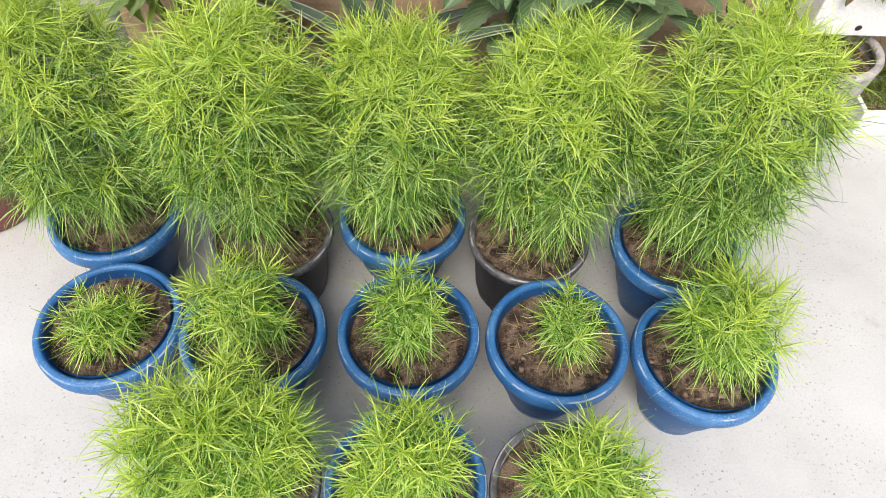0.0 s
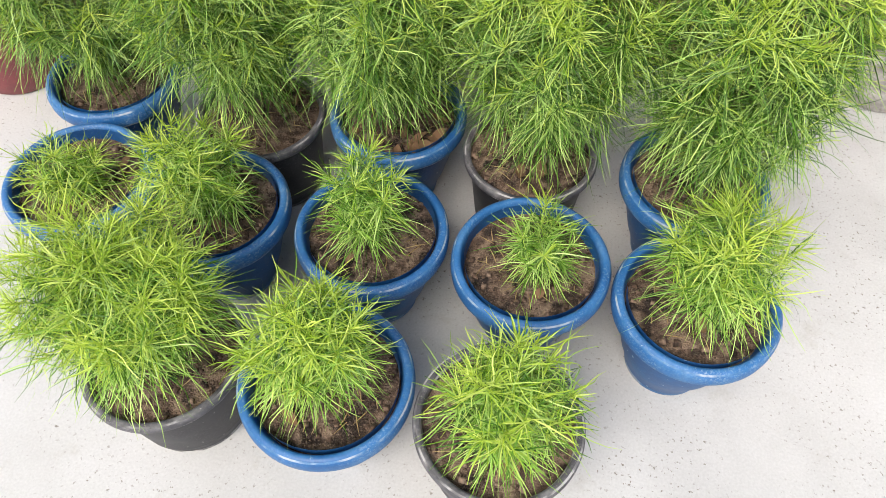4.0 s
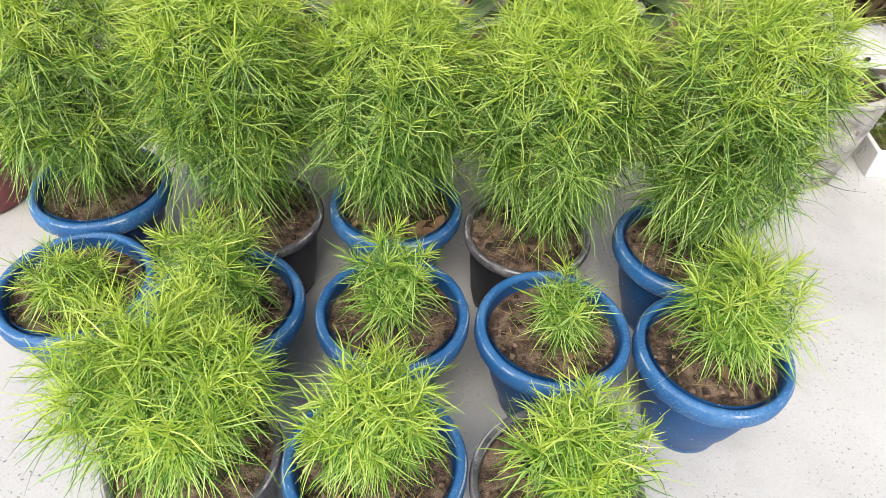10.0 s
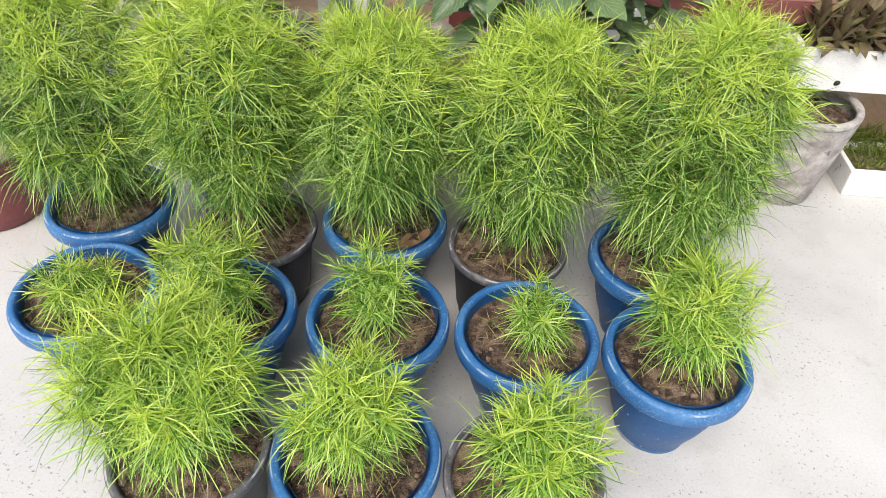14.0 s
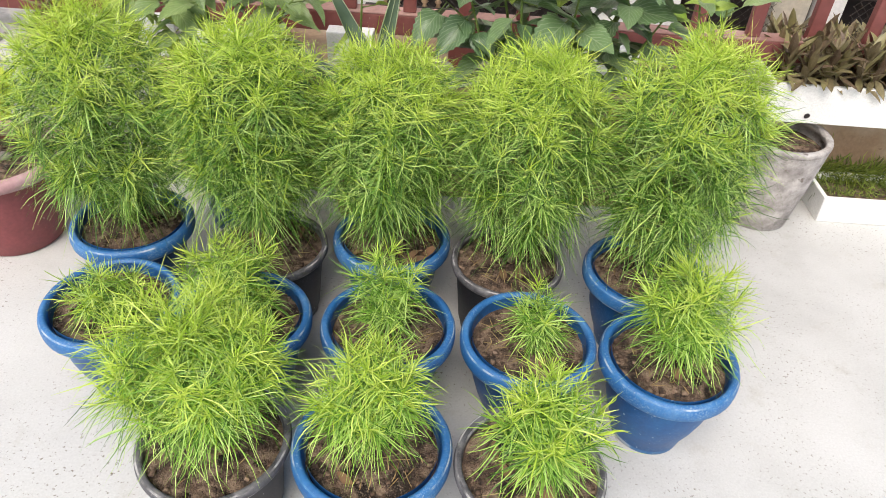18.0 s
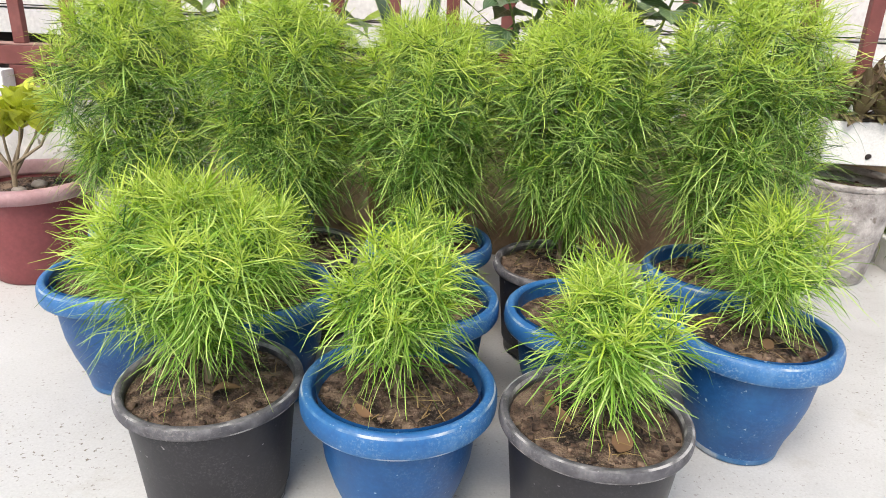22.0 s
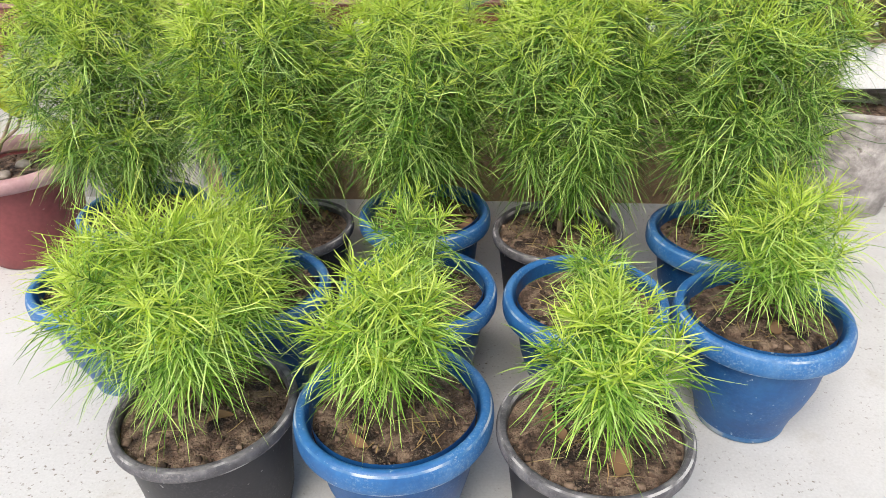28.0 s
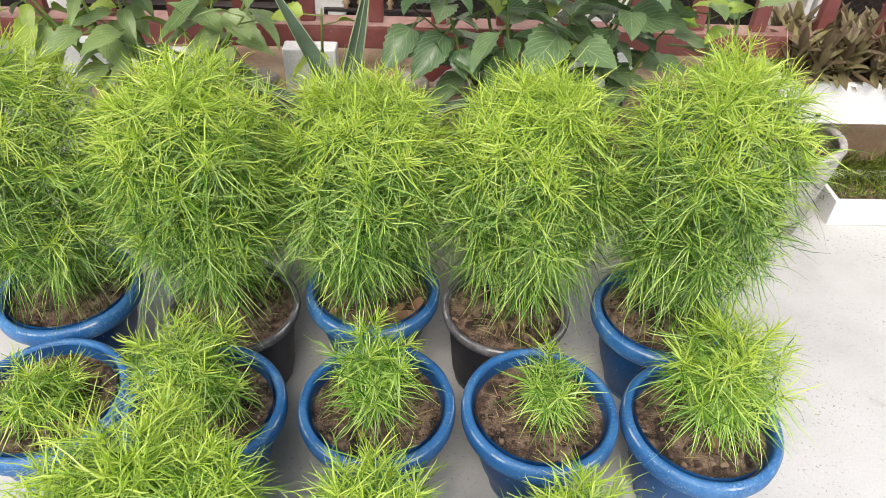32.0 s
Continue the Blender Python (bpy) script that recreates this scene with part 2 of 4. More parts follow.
M_FOAM = worn("white_foam", [(0.2, (0.78, 0.77, 0.75)), (0.5, (0.87, 0.87, 0.86)), (0.8, (0.90, 0.90, 0.895))], 5.0, 200.0, (0.6, 0.8), 0.12, 0.001,
              ((0.30, 0.26, 0.22), 40.0, 0.78))
M_LEDGE = worn("sandy_plaster", [(0.3, (0.24, 0.145, 0.085)), (0.52, (0.36, 0.25, 0.16)), (0.75, (0.47, 0.37, 0.27))], 6.0, 80.0, (0.8, 0.95), 0.5, 0.003,
               ((0.17, 0.11, 0.07), 20.0, 0.66))
M_LEDGE_TOP = worn("rough_cement", [(0.3, (0.40, 0.385, 0.37)), (0.55, (0.56, 0.545, 0.53)), (0.8, (0.70, 0.69, 0.675))], 9.0, 60.0, (0.8, 0.95), 0.8, 0.006,
                   ((0.16, 0.14, 0.12), 30.0, 0.66))
M_WALL = worn("white_wall_paint", [(0.2, (0.80, 0.79, 0.78)), (0.5, (0.88, 0.875, 0.87)), (0.8, (0.90, 0.90, 0.895))], 1.6, 70.0, (0.6, 0.8), 0.1, 0.001)
# For dark fittings, and for shade painted on the recess sheet and drain hole.
M_DARK = worn("dark_fittings_and_painted_shade", [(0.3, (0.018, 0.014, 0.014)), (0.7, (0.05, 0.036, 0.034))], 5.0, 60.0, (0.7, 0.9), 0.2, 0.002)
M_WIRE = worn("galvanised_wire", [(0.3, (0.025, 0.021, 0.02)), (0.7, (0.075, 0.062, 0.056))], 20.0, 90.0, (0.4, 0.6), 0.1, 0.0005, None, 0.7)
M_AGAVE = worn("grey_green_agave", [(0.3, (0.055, 0.085, 0.058)), (0.6, (0.090, 0.135, 0.090)), (0.8, (0.15, 0.20, 0.14))], 14.0, 60.0, (0.4, 0.6), 0.15, 0.001)
M_AGAVE_EDGE = worn("cream_leaf_margin", [(0.3, (0.30, 0.36, 0.22)), (0.7, (0.44, 0.48, 0.32))], 20.0, 90.0, (0.45, 0.6), 0.1, 0.0006)
M_SHRUB = broad_leaf_matter("shrub_leaf", (0.070, 0.140, 0.052), (0.200, 0.300, 0.135), (0.40, 0.48, 0.31), 0.28)
M_SHRUB_MID = broad_leaf_matter("sage_shrub_leaf", (0.11, 0.19, 0.055), (0.265, 0.365, 0.13), (0.42, 0.49, 0.27), 0.32)
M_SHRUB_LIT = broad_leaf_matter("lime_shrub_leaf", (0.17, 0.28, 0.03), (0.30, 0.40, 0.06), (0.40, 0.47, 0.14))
M_PURPLE = broad_leaf_matter("bronze_leaf", (0.145, 0.095, 0.066), (0.29, 0.265, 0.115), (0.31, 0.26, 0.16))
M_LIME = broad_leaf_matter("yellow_green_leaf", (0.48, 0.54, 0.03), (0.62, 0.68, 0.08), (0.66, 0.70, 0.18))
M_PETAL = worn("red_petal", [(0.3, (0.55, 0.02, 0.02)), (0.7, (0.70, 0.05, 0.04))], 20.0, 90.0, (0.5, 0.6), 0.1, 0.0006)
M_GRASS = leaf_matter("trough_grass", (0.07, 0.11, 0.025), (0.17, 0.23, 0.045), (0.36, 0.42, 0.11), 0.5, 0.3)
M_BRASS = worn("tarnished_gilt", [(0.3, (0.46, 0.31, 0.18)), (0.7, (0.66, 0.50, 0.34))], 30.0, 120.0, (0.4, 0.55), 0.1, 0.0005, None, 0.2)
M_PEBBLE = worn("pale_pebble", [(0.3, (0.24, 0.20, 0.17)), (0.7, (0.44, 0.40, 0.36))], 40.0, 120.0, (0.7, 0.9), 0.3, 0.001)


# ---- builders ----
def mesh_of(name, verts, faces, material, smooth=True, uvs=None):
    me = bpy.data.meshes.new(name)
    me.from_pydata(verts, [], faces)
    if smooth:
        me.polygons.foreach_set("use_smooth", [True] * len(me.polygons))
    if uvs is not None:
        layer = me.uv_layers.new(name="UVMap")
        index = np.empty(len(me.loops), dtype=np.int32)
        me.loops.foreach_get("vertex_index", index)
        layer.data.foreach_set("uv", np.asarray(uvs, dtype=np.float32)[index].ravel())
    me.materials.append(material)
    me.update()
    return me


def place(name, me, parent=None, m=None, label="", kind=""):
    ob = new(name, me)
    if parent is not None:
        ob.parent = parent
    if m is not None:
        ob.matrix_basis = m
    return tagged(ob, label=label, kind=kind)


def part(name, bm, material, parent, label="", smooth=False):
    me = bpy.data.meshes.new(name)
    bm.to_mesh(me)
    bm.free()
    if smooth:
        me.polygons.foreach_set("use_smooth", [True] * len(me.polygons))
    me.materials.append(material)
    return place(name, me, parent, None, label)


def thing(name, at, label, category, group="", turn=0.0):
    e = new(name)
    e.empty_display_size = 0.05
    e.matrix_basis = pose(*at, 0, 0, turn)
    return tagged(e, label, category, group)


def lathe(profile, segments=64, wobble=0.0, seed=0, closed=False):
    """A turned form from rows of radius and height, a little out of round."""
    rng = np.random.default_rng(seed)
    ph = rng.uniform(0, 6.28, 3)
    verts, faces = [], []
    for r, z in profile:
        for k in range(segments):
            a = 2 * math.pi * k / segments
            w = 1 + wobble * (math.sin(2 * a + ph[0]) + 0.5 * math.sin(3 * a + ph[1]))
            verts.append((r * w * math.cos(a), r * w * math.sin(a), z + (wobble * 0.12 * math.sin(2 * a + ph[2]) if z > 0.1 else 0)))
    n = len(profile)
    for i in range(n if closed else n - 1):
        for k in range(segments):
            a, b = i * segments + k, i * segments + (k + 1) % segments
            c, d = ((i + 1) % n) * segments + (k + 1) % segments, ((i + 1) % n) * segments + k
            faces.append((a, b, c, d))
    return verts, faces


def box(bm, lo, hi, bevel=0.003):
    size = [h - l for l, h in zip(lo, hi)]
    mid = [(h + l) / 2 for l, h in zip(lo, hi)]
    got = bmesh.ops.create_cube(bm, size=1.0, matrix=Matrix.LocRotScale(mid, None, size))
    if bevel:
        edges = {e for v in got["verts"] for e in v.link_edges}
        bmesh.ops.bevel(bm, geom=list(edges), offset=bevel, segments=2, affect="EDGES", profile=0.6)
    return bm


def tube(points, radii, sides=7):
    """A tapering round limb along points."""
    verts, faces = [], []
    pts = [Vector(p) for p in points]
    for i, p in enumerate(pts):
        d = (pts[min(i + 1, len(pts) - 1)] - pts[max(i - 1, 0)]).normalized()
        u = d.orthogonal().normalized()
        v = d.cross(u)
        for k in range(sides):
            a = 2 * math.pi * k / sides
            verts.append(tuple(p + (u * math.cos(a) + v * math.sin(a)) * radii[i]))
    for i in range(len(pts) - 1):
        for k in range(sides):
            a, b = i * sides + k, i * sides + (k + 1) % sides
            faces.append((a, b, b + sides, a + sides))
    faces.append(tuple(range((len(pts) - 1) * sides, len(pts) * sides)))
    return verts, faces


def merged(pieces):
    verts, faces = [], []
    for v, f in pieces:
        k = len(verts)
        verts += v
        faces += [tuple(i + k for i in q) for q in f]
    return verts, faces


def ribbons(base, way, up, length, width, droop, segments=5, wave=(0.10, 0.030)):
    """Many narrow leaves at once: base, way and up are arrays of vectors; each leaf bends down by droop along its length and wavers a little."""
    n = len(base)
    side = np.cross(way, up)
    side /= np.linalg.norm(side, axis=1)[:, None] + 1e-9
    rows = []
    waver = np.random.default_rng(n)
    curl, sway = waver.normal(0, wave[0], (n, 3)), waver.normal(0, wave[1], (n, 3))
    for i in range(segments + 1):
        s = i / segments
        mid = base + way * (length * s)[:, None]
        mid[:, 2] -= droop * s * s * length
        mid += curl * (s * s * length)[:, None] + sway * (math.sin(2 * math.pi * s) * length)[:, None]
        w = width * (0.75 + 0.5 * s if s < 0.5 else 1.0 - 1.1 * (s - 0.5) if s < 0.95 else 0.18)
        rows.append(mid - side * (w / 2)[:, None])
        rows.append(mid + side * (w / 2)[:, None])
    verts = np.stack(rows, axis=1).reshape(-1, 3)
    m = 2 * (segments + 1)
    quads = np.array([(2 * i, 2 * i + 1, 2 * i + 3, 2 * i + 2) for i in range(segments)])
    faces = (np.arange(n)[:, None, None] * m + quads[None]).reshape(-1, 4)
    return verts, faces


def fast_mesh(name, verts, faces, material):
    me = bpy.data.meshes.new(name)
    me.vertices.add(len(verts))
    me.vertices.foreach_set("co", np.asarray(verts, dtype=np.float32).ravel())
    me.loops.add(len(faces) * 4)
    me.loops.foreach_set("vertex_index", np.asarray(faces, dtype=np.int32).ravel())
    me.polygons.add(len(faces))
    me.polygons.foreach_set("loop_start", np.arange(0, len(faces) * 4, 4, dtype=np.int32))
    me.polygons.foreach_set("use_smooth", np.ones(len(faces), dtype=bool))
    me.materials.append(material)
    me.update(calc_edges=True)
    return me


# ---- floor, ledge, wall ----
def floor_sheet():
    bm = bmesh.new()
    bmesh.ops.create_grid(bm, x_segments=8, y_segments=8, size=6.0, matrix=Matrix.Translation((0, 0, 0)))
    ob = part("floor", bm, M_FLOOR, None)
    return tagged(ob, "whitewashed concrete terrace floor with dark specks", "floor", kind="structure")


floor_sheet()


# ---- potted kochia ----
BLUE_BODY = [(0.0000, 0.0040), (0.0630, 0.0040), (0.0680, 0.0000), (0.0720, 0.0030), (0.0739, 0.0140), (0.0798, 0.0387), (0.0922, 0.0719), (0.1025, 0.1106),
             (0.1073, 0.1493), (0.1090, 0.1769), (0.1092, 0.1902), (0.1098, 0.1968), (0.1117, 0.2189)]
BLUE_RIM = [(0.1084, 0.1855), (0.1222, 0.1855), (0.1292, 0.1858), (0.1322, 0.1874), (0.1335, 0.1902), (0.1342, 0.1990), (0.1337, 0.2090), (0.1314, 0.2155),
            (0.1292, 0.2182), (0.1262, 0.2202), (0.1217, 0.2208), (0.1182, 0.2188), (0.1157, 0.2090), (0.1102, 0.1910)]
BLACK_BODY = [(0.0000, 0.0040), (0.0860, 0.0040), (0.0905, 0.0000), (0.0948, 0.0020), (0.0954, 0.0100), (0.0960, 0.0271), (0.0988, 0.0287), (0.1009, 0.0313),
              (0.1012, 0.0355), (0.1017, 0.0417), (0.1076, 0.1043), (0.1132, 0.1564), (0.1147, 0.1794), (0.1147, 0.1960)]
BLACK_RIM = [(0.1142, 0.1807), (0.1222, 0.1817), (0.1265, 0.1839), (0.1277, 0.1867), (0.1279, 0.1917), (0.1272, 0.1972), (0.1257, 0.1995), (0.1227, 0.2007),
             (0.1187, 0.2009), (0.1155, 0.1992), (0.1137, 0.1927), (0.1122, 0.1797)]


def pot_meshes(kind, seed):
    """A pot's body and its rolled rim, whose edges are rubbed pale."""
    blue = kind == "blue"
    v, f = lathe(BLUE_BODY if blue else BLACK_BODY, 72, 0.006 if not blue else 0.003, seed)
    if not blue:
        v = [(x, y, z + (0.011 if z < 0.003 and math.hypot(x, y) > 0.08 and (math.atan2(y, x) + 0.3 * seed) % 1.571 < 0.30 else 0)) for x, y, z in v]
    body = mesh_of("pot_body", v, f, M_BLUE if blue else M_BLACK)
    body.materials.append(M_BLUE_RIM if blue else M_BLACK_EDGE)
    body.materials.append(M_BLUE_EDGE if blue else M_BLACK_EDGE)
    for q in range(72 * (2 if blue else 6), 72 * (3 if blue else 7)):
        body.polygons[q].material_index = 1
    for q in range(72 * 3, 72 * 4):
        body.polygons[q].material_index = 2
    v, f = lathe(BLUE_RIM if blue else BLACK_RIM, 72, 0.006 if not blue else 0.003, seed, True)
    rim = mesh_of("pot_rim", v, f, M_BLUE_RIM if blue else M_BLACK_RIM)
    rim.materials.append(M_BLUE_EDGE if blue else M_BLACK_EDGE)
    for row in ((3, 7) if blue else (2, 6, 9)):
        for q in range(72 * row, 72 * (row + 1)):
            rim.polygons[q].material_index = 1
    return body, rim


def soil_meshes(radius, level, seed):
    """Uneven soil with crumbs on it."""
    rng = np.random.default_rng(seed)
    off = rng.uniform(0, 50, 3)
    verts, faces = [(0, 0, level + 0.012)], []
    rings, seg = 16, 56
    for i in range(1, rings + 1):
        r = radius * i / rings
        for k in range(seg):
            a = 2 * math.pi * k / seg
            x, y = r * math.cos(a), r * math.sin(a)
            h = noise.noise(Vector((x * 22, y * 22, 0)) + Vector(off)) * 0.006 + noise.noise(Vector((x * 70, y * 70, 3)) + Vector(off)) * 0.004
            h += noise.noise(Vector((x * 160, y * 160, 7)) + Vector(off)) * 0.0025
            verts.append((x, y, level + 0.007 * (1 - (i / rings) ** 2) + h * (1 if i < rings else 0.3)))
    for k in range(seg):
        faces.append((0, 1 + k, 1 + (k + 1) % seg))
    for i in range(rings - 1):
        for k in range(seg):
            a, b = 1 + i * seg + k, 1 + i * seg + (k + 1) % seg
            faces.append((a, b, b + seg, a + seg))
    soil = mesh_of("soil", verts, faces, M_SOIL)
    clods = []
    for _ in range(420):
        a, r = rng.uniform(0, 6.28), radius * 0.97 * math.sqrt(rng.uniform(0, 1))
        s = 0.0008 + 0.0040 * rng.uniform() ** 6
        x, y = r * math.cos(a), r * math.sin(a)
        z = level + 0.007 * (1 - (r / radius) ** 2) + noise.noise(Vector((x * 22, y * 22, 0)) + Vector(off)) * 0.006 + s * 0.3
        j = rng.uniform(0.6, 1.35, 8)
        cv = [(x + s * j[q] * (1 if q & 1 else -1), y + s * j[(q + 3) % 8] * (1 if q & 2 else -1), z + s * 0.7 * j[(q + 5) % 8] * (1 if q & 4 else -1)) for q in range(8)]
        clods.append((cv, [(0, 1, 3, 2), (4, 6, 7, 5), (0, 4, 5, 1), (2, 3, 7, 6), (0, 2, 6, 4), (1, 5, 7, 3)]))
    v, f = merged(clods)
    return soil, mesh_of("crumbs", v, f, M_CLOD)


def straw_mesh(radius, level, seed, count=45):
    """Fallen dry needles lying on the soil."""
    rng = np.random.default_rng(seed)
    a, r = rng.uniform(0, 6.28, count), radius * 0.8 * np.sqrt(rng.uniform(0, 1, count))
    base = np.stack([r * np.cos(a), r * np.sin(a), level + 0.009 + rng.uniform(0, 0.006, count)], 1)
    t = rng.uniform(0, 6.28, count)
    way = np.stack([np.cos(t), np.sin(t), rng.uniform(-0.05, 0.15, count)], 1)
    up = np.tile(np.array([0.0, 0.0, 1.0]), (count, 1))
    length = rng.uniform(0.015, 0.05, count)
    inside = np.hypot(base[:, 0] + way[:, 0] * length, base[:, 1] + way[:, 1] * length) < radius * 0.92
    v, f = ribbons(base[inside], way[inside], up[inside], length[inside], np.full(inside.sum(), 0.0018), np.full(inside.sum(), 0.05), 2)
    return fast_mesh("dry_needles", v, f, M_STRAW)


def litter_leaf(length, width, seed):
    """A curled fallen leaf."""
    rng = np.random.default_rng(seed)
    verts, faces = [], []
    for i in range(7):
        s = i / 6
        w = width * math.sin(math.pi * (0.06 + 0.9 * s)) / 2
        for k in (-1, 0, 1):
            verts.append(((s - 0.5) * length, k * w, 0.004 + abs(k) * w * 0.35 + 0.004 * math.sin(5 * s + seed)))
    for i in range(6):
        for k in range(2):
            a = 3 * i + k
            faces.append((a, a + 1, a + 4, a + 3))
    return mesh_of("fallen_leaf", verts, faces, M_LITTER)


def kochia_shape(rng, width, depth, z0, z1, foot, tips, leaves, leaf_len, leaf_w, lean, rise, waist, hang, shoot, tuft):
    """Shoots from a foot to tips in an egg-shaped crown, each ending in a star of narrow leaves that thins out down the shoot."""
    stems, got = [], [[] for _ in range(7)]
    cx, cy = lean
    foot = np.array(foot)
    lobes = rng.uniform(0, 6.28, 4)
    hs = np.linspace(0, 1, 201)
    low_w, wide_at, flat_top = waist
    prof = np.where(hs < wide_at, low_w + (1 - low_w) * np.sin(np.clip(hs / wide_at, 0, 1) * math.pi / 2),
                    np.sqrt(np.clip(1 - np.clip((hs - wide_at) / (1 - wide_at), 0, 1) ** flat_top, 0, 1)))
    step = np.hypot(np.diff(prof) * width / 2, np.diff(hs) * (z1 - z0)) * (prof[1:] + prof[:-1] + 0.12)
    total = np.concatenate([[0], np.cumsum(step)])
    total /= total[-1]
    for i in range(tips):
        # even spread over the crown's skin, some inside it
        h = float(np.interp((i + rng.uniform()) / tips, total, hs))
        a = i * 2.39996 + rng.normal(0, 0.3)
        inner = rng.uniform() < 0.22
        rr = rng.uniform(0.40, 0.8) if inner else rng.uniform(0.86, 1.06)
        rr *= 1 + 0.05 * math.sin(2 * a + lobes[0]) + 0.05 * math.sin(3 * a + 8 * h + lobes[1]) + 0.04 * math.sin(10 * h + lobes[2])
        q = float(np.interp(h, hs, prof)) * rr
        tip = np.array([cx + width / 2 * q * math.cos(a), cy + depth / 2 * q * math.sin(a), z0 + (z1 - z0) * h - (0.03 * rng.uniform() if inner else 0) + rng.normal(0, 0.008)])
        tip[2] = max(tip[2], foot[2] + 0.012)
        centre = np.array([foot[0] + (cx - foot[0]) * min(1.0, max(0.0, (tip[2] - foot[2]) / (z1 - foot[2]))), foot[1] + (cy - foot[1]) * 0.5, 0.0])
        out = np.array([tip[0] - centre[0], tip[1] - centre[1], 0.0])
        far = np.linalg.norm(out)
        root = np.array([centre[0], centre[1], max(foot[2], tip[2] - rise * far - 0.03)]) + out * 0.05
        bend = root * 0.4 + tip * 0.6 + np.array([0, 0, -0.05 * far]) + rng.normal(0, 0.010, 3)
        pts = [root * (1 - s) ** 2 + 2 * bend * s * (1 - s) + tip * s * s for s in np.linspace(0, 1, 6)]
        stems.append(tube([tuple(p) for p in pts], [0.0016, 0.0014, 0.0012, 0.001, 0.0008, 0.0005], 4))
        reach = np.linalg.norm(tip - root)
        n = int(leaves * rng.uniform(0.75, 1.25) * (0.7 if inner else 1.0))
        k = np.arange(n)
        back = tuft * ((k + rng.uniform(0, 1, n)) / n) ** 1.4
        s = np.clip(1 - back / max(reach, 0.06), 0.06, 1.0)[:, None]
        p = root * (1 - s) ** 2 + 2 * bend * s * (1 - s) + tip * s * s
        axis = 2 * (bend - root) * (1 - s) + 2 * (tip - bend) * s
        axis /= np.linalg.norm(axis, axis=1)[:, None] + 1e-9
        th = (k * 2.39996 + rng.normal(0, 0.4, n))[:, None]
        e1 = np.cross(axis, np.array((0.3, 0.2, 0.93)))
        e1 /= np.linalg.norm(e1, axis=1)[:, None] + 1e-9
        e2 = np.cross(axis, e1)
        young = np.clip(1 - back / 0.024, 0, 1)
        spread = np.radians(82 - 46 * young + rng.normal(0, 13, n))[:, None]
        way = axis * np.cos(spread) + (e1 * np.cos(th) + e2 * np.sin(th)) * np.sin(spread)
        low = np.clip(1 - (p[:, 2] - z0) / (0.45 * (z1 - z0)), 0, 1)
        way[:, 2] += 0.10 - 0.35 * hang * low * rng.uniform(0, 1, n)
        way /= np.linalg.norm(way, axis=1)[:, None]
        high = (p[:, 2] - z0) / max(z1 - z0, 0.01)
        # last: shoot age plus height, which puts light on the crown's top into colour
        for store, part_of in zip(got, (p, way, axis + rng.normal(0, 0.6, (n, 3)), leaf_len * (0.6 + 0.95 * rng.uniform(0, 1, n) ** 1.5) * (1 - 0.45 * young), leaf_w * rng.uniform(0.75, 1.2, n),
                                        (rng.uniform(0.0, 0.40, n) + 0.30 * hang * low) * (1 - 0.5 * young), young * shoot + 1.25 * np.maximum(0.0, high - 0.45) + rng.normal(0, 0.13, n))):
            store.append(part_of)
    return stems, [np.concatenate(x) for x in got]


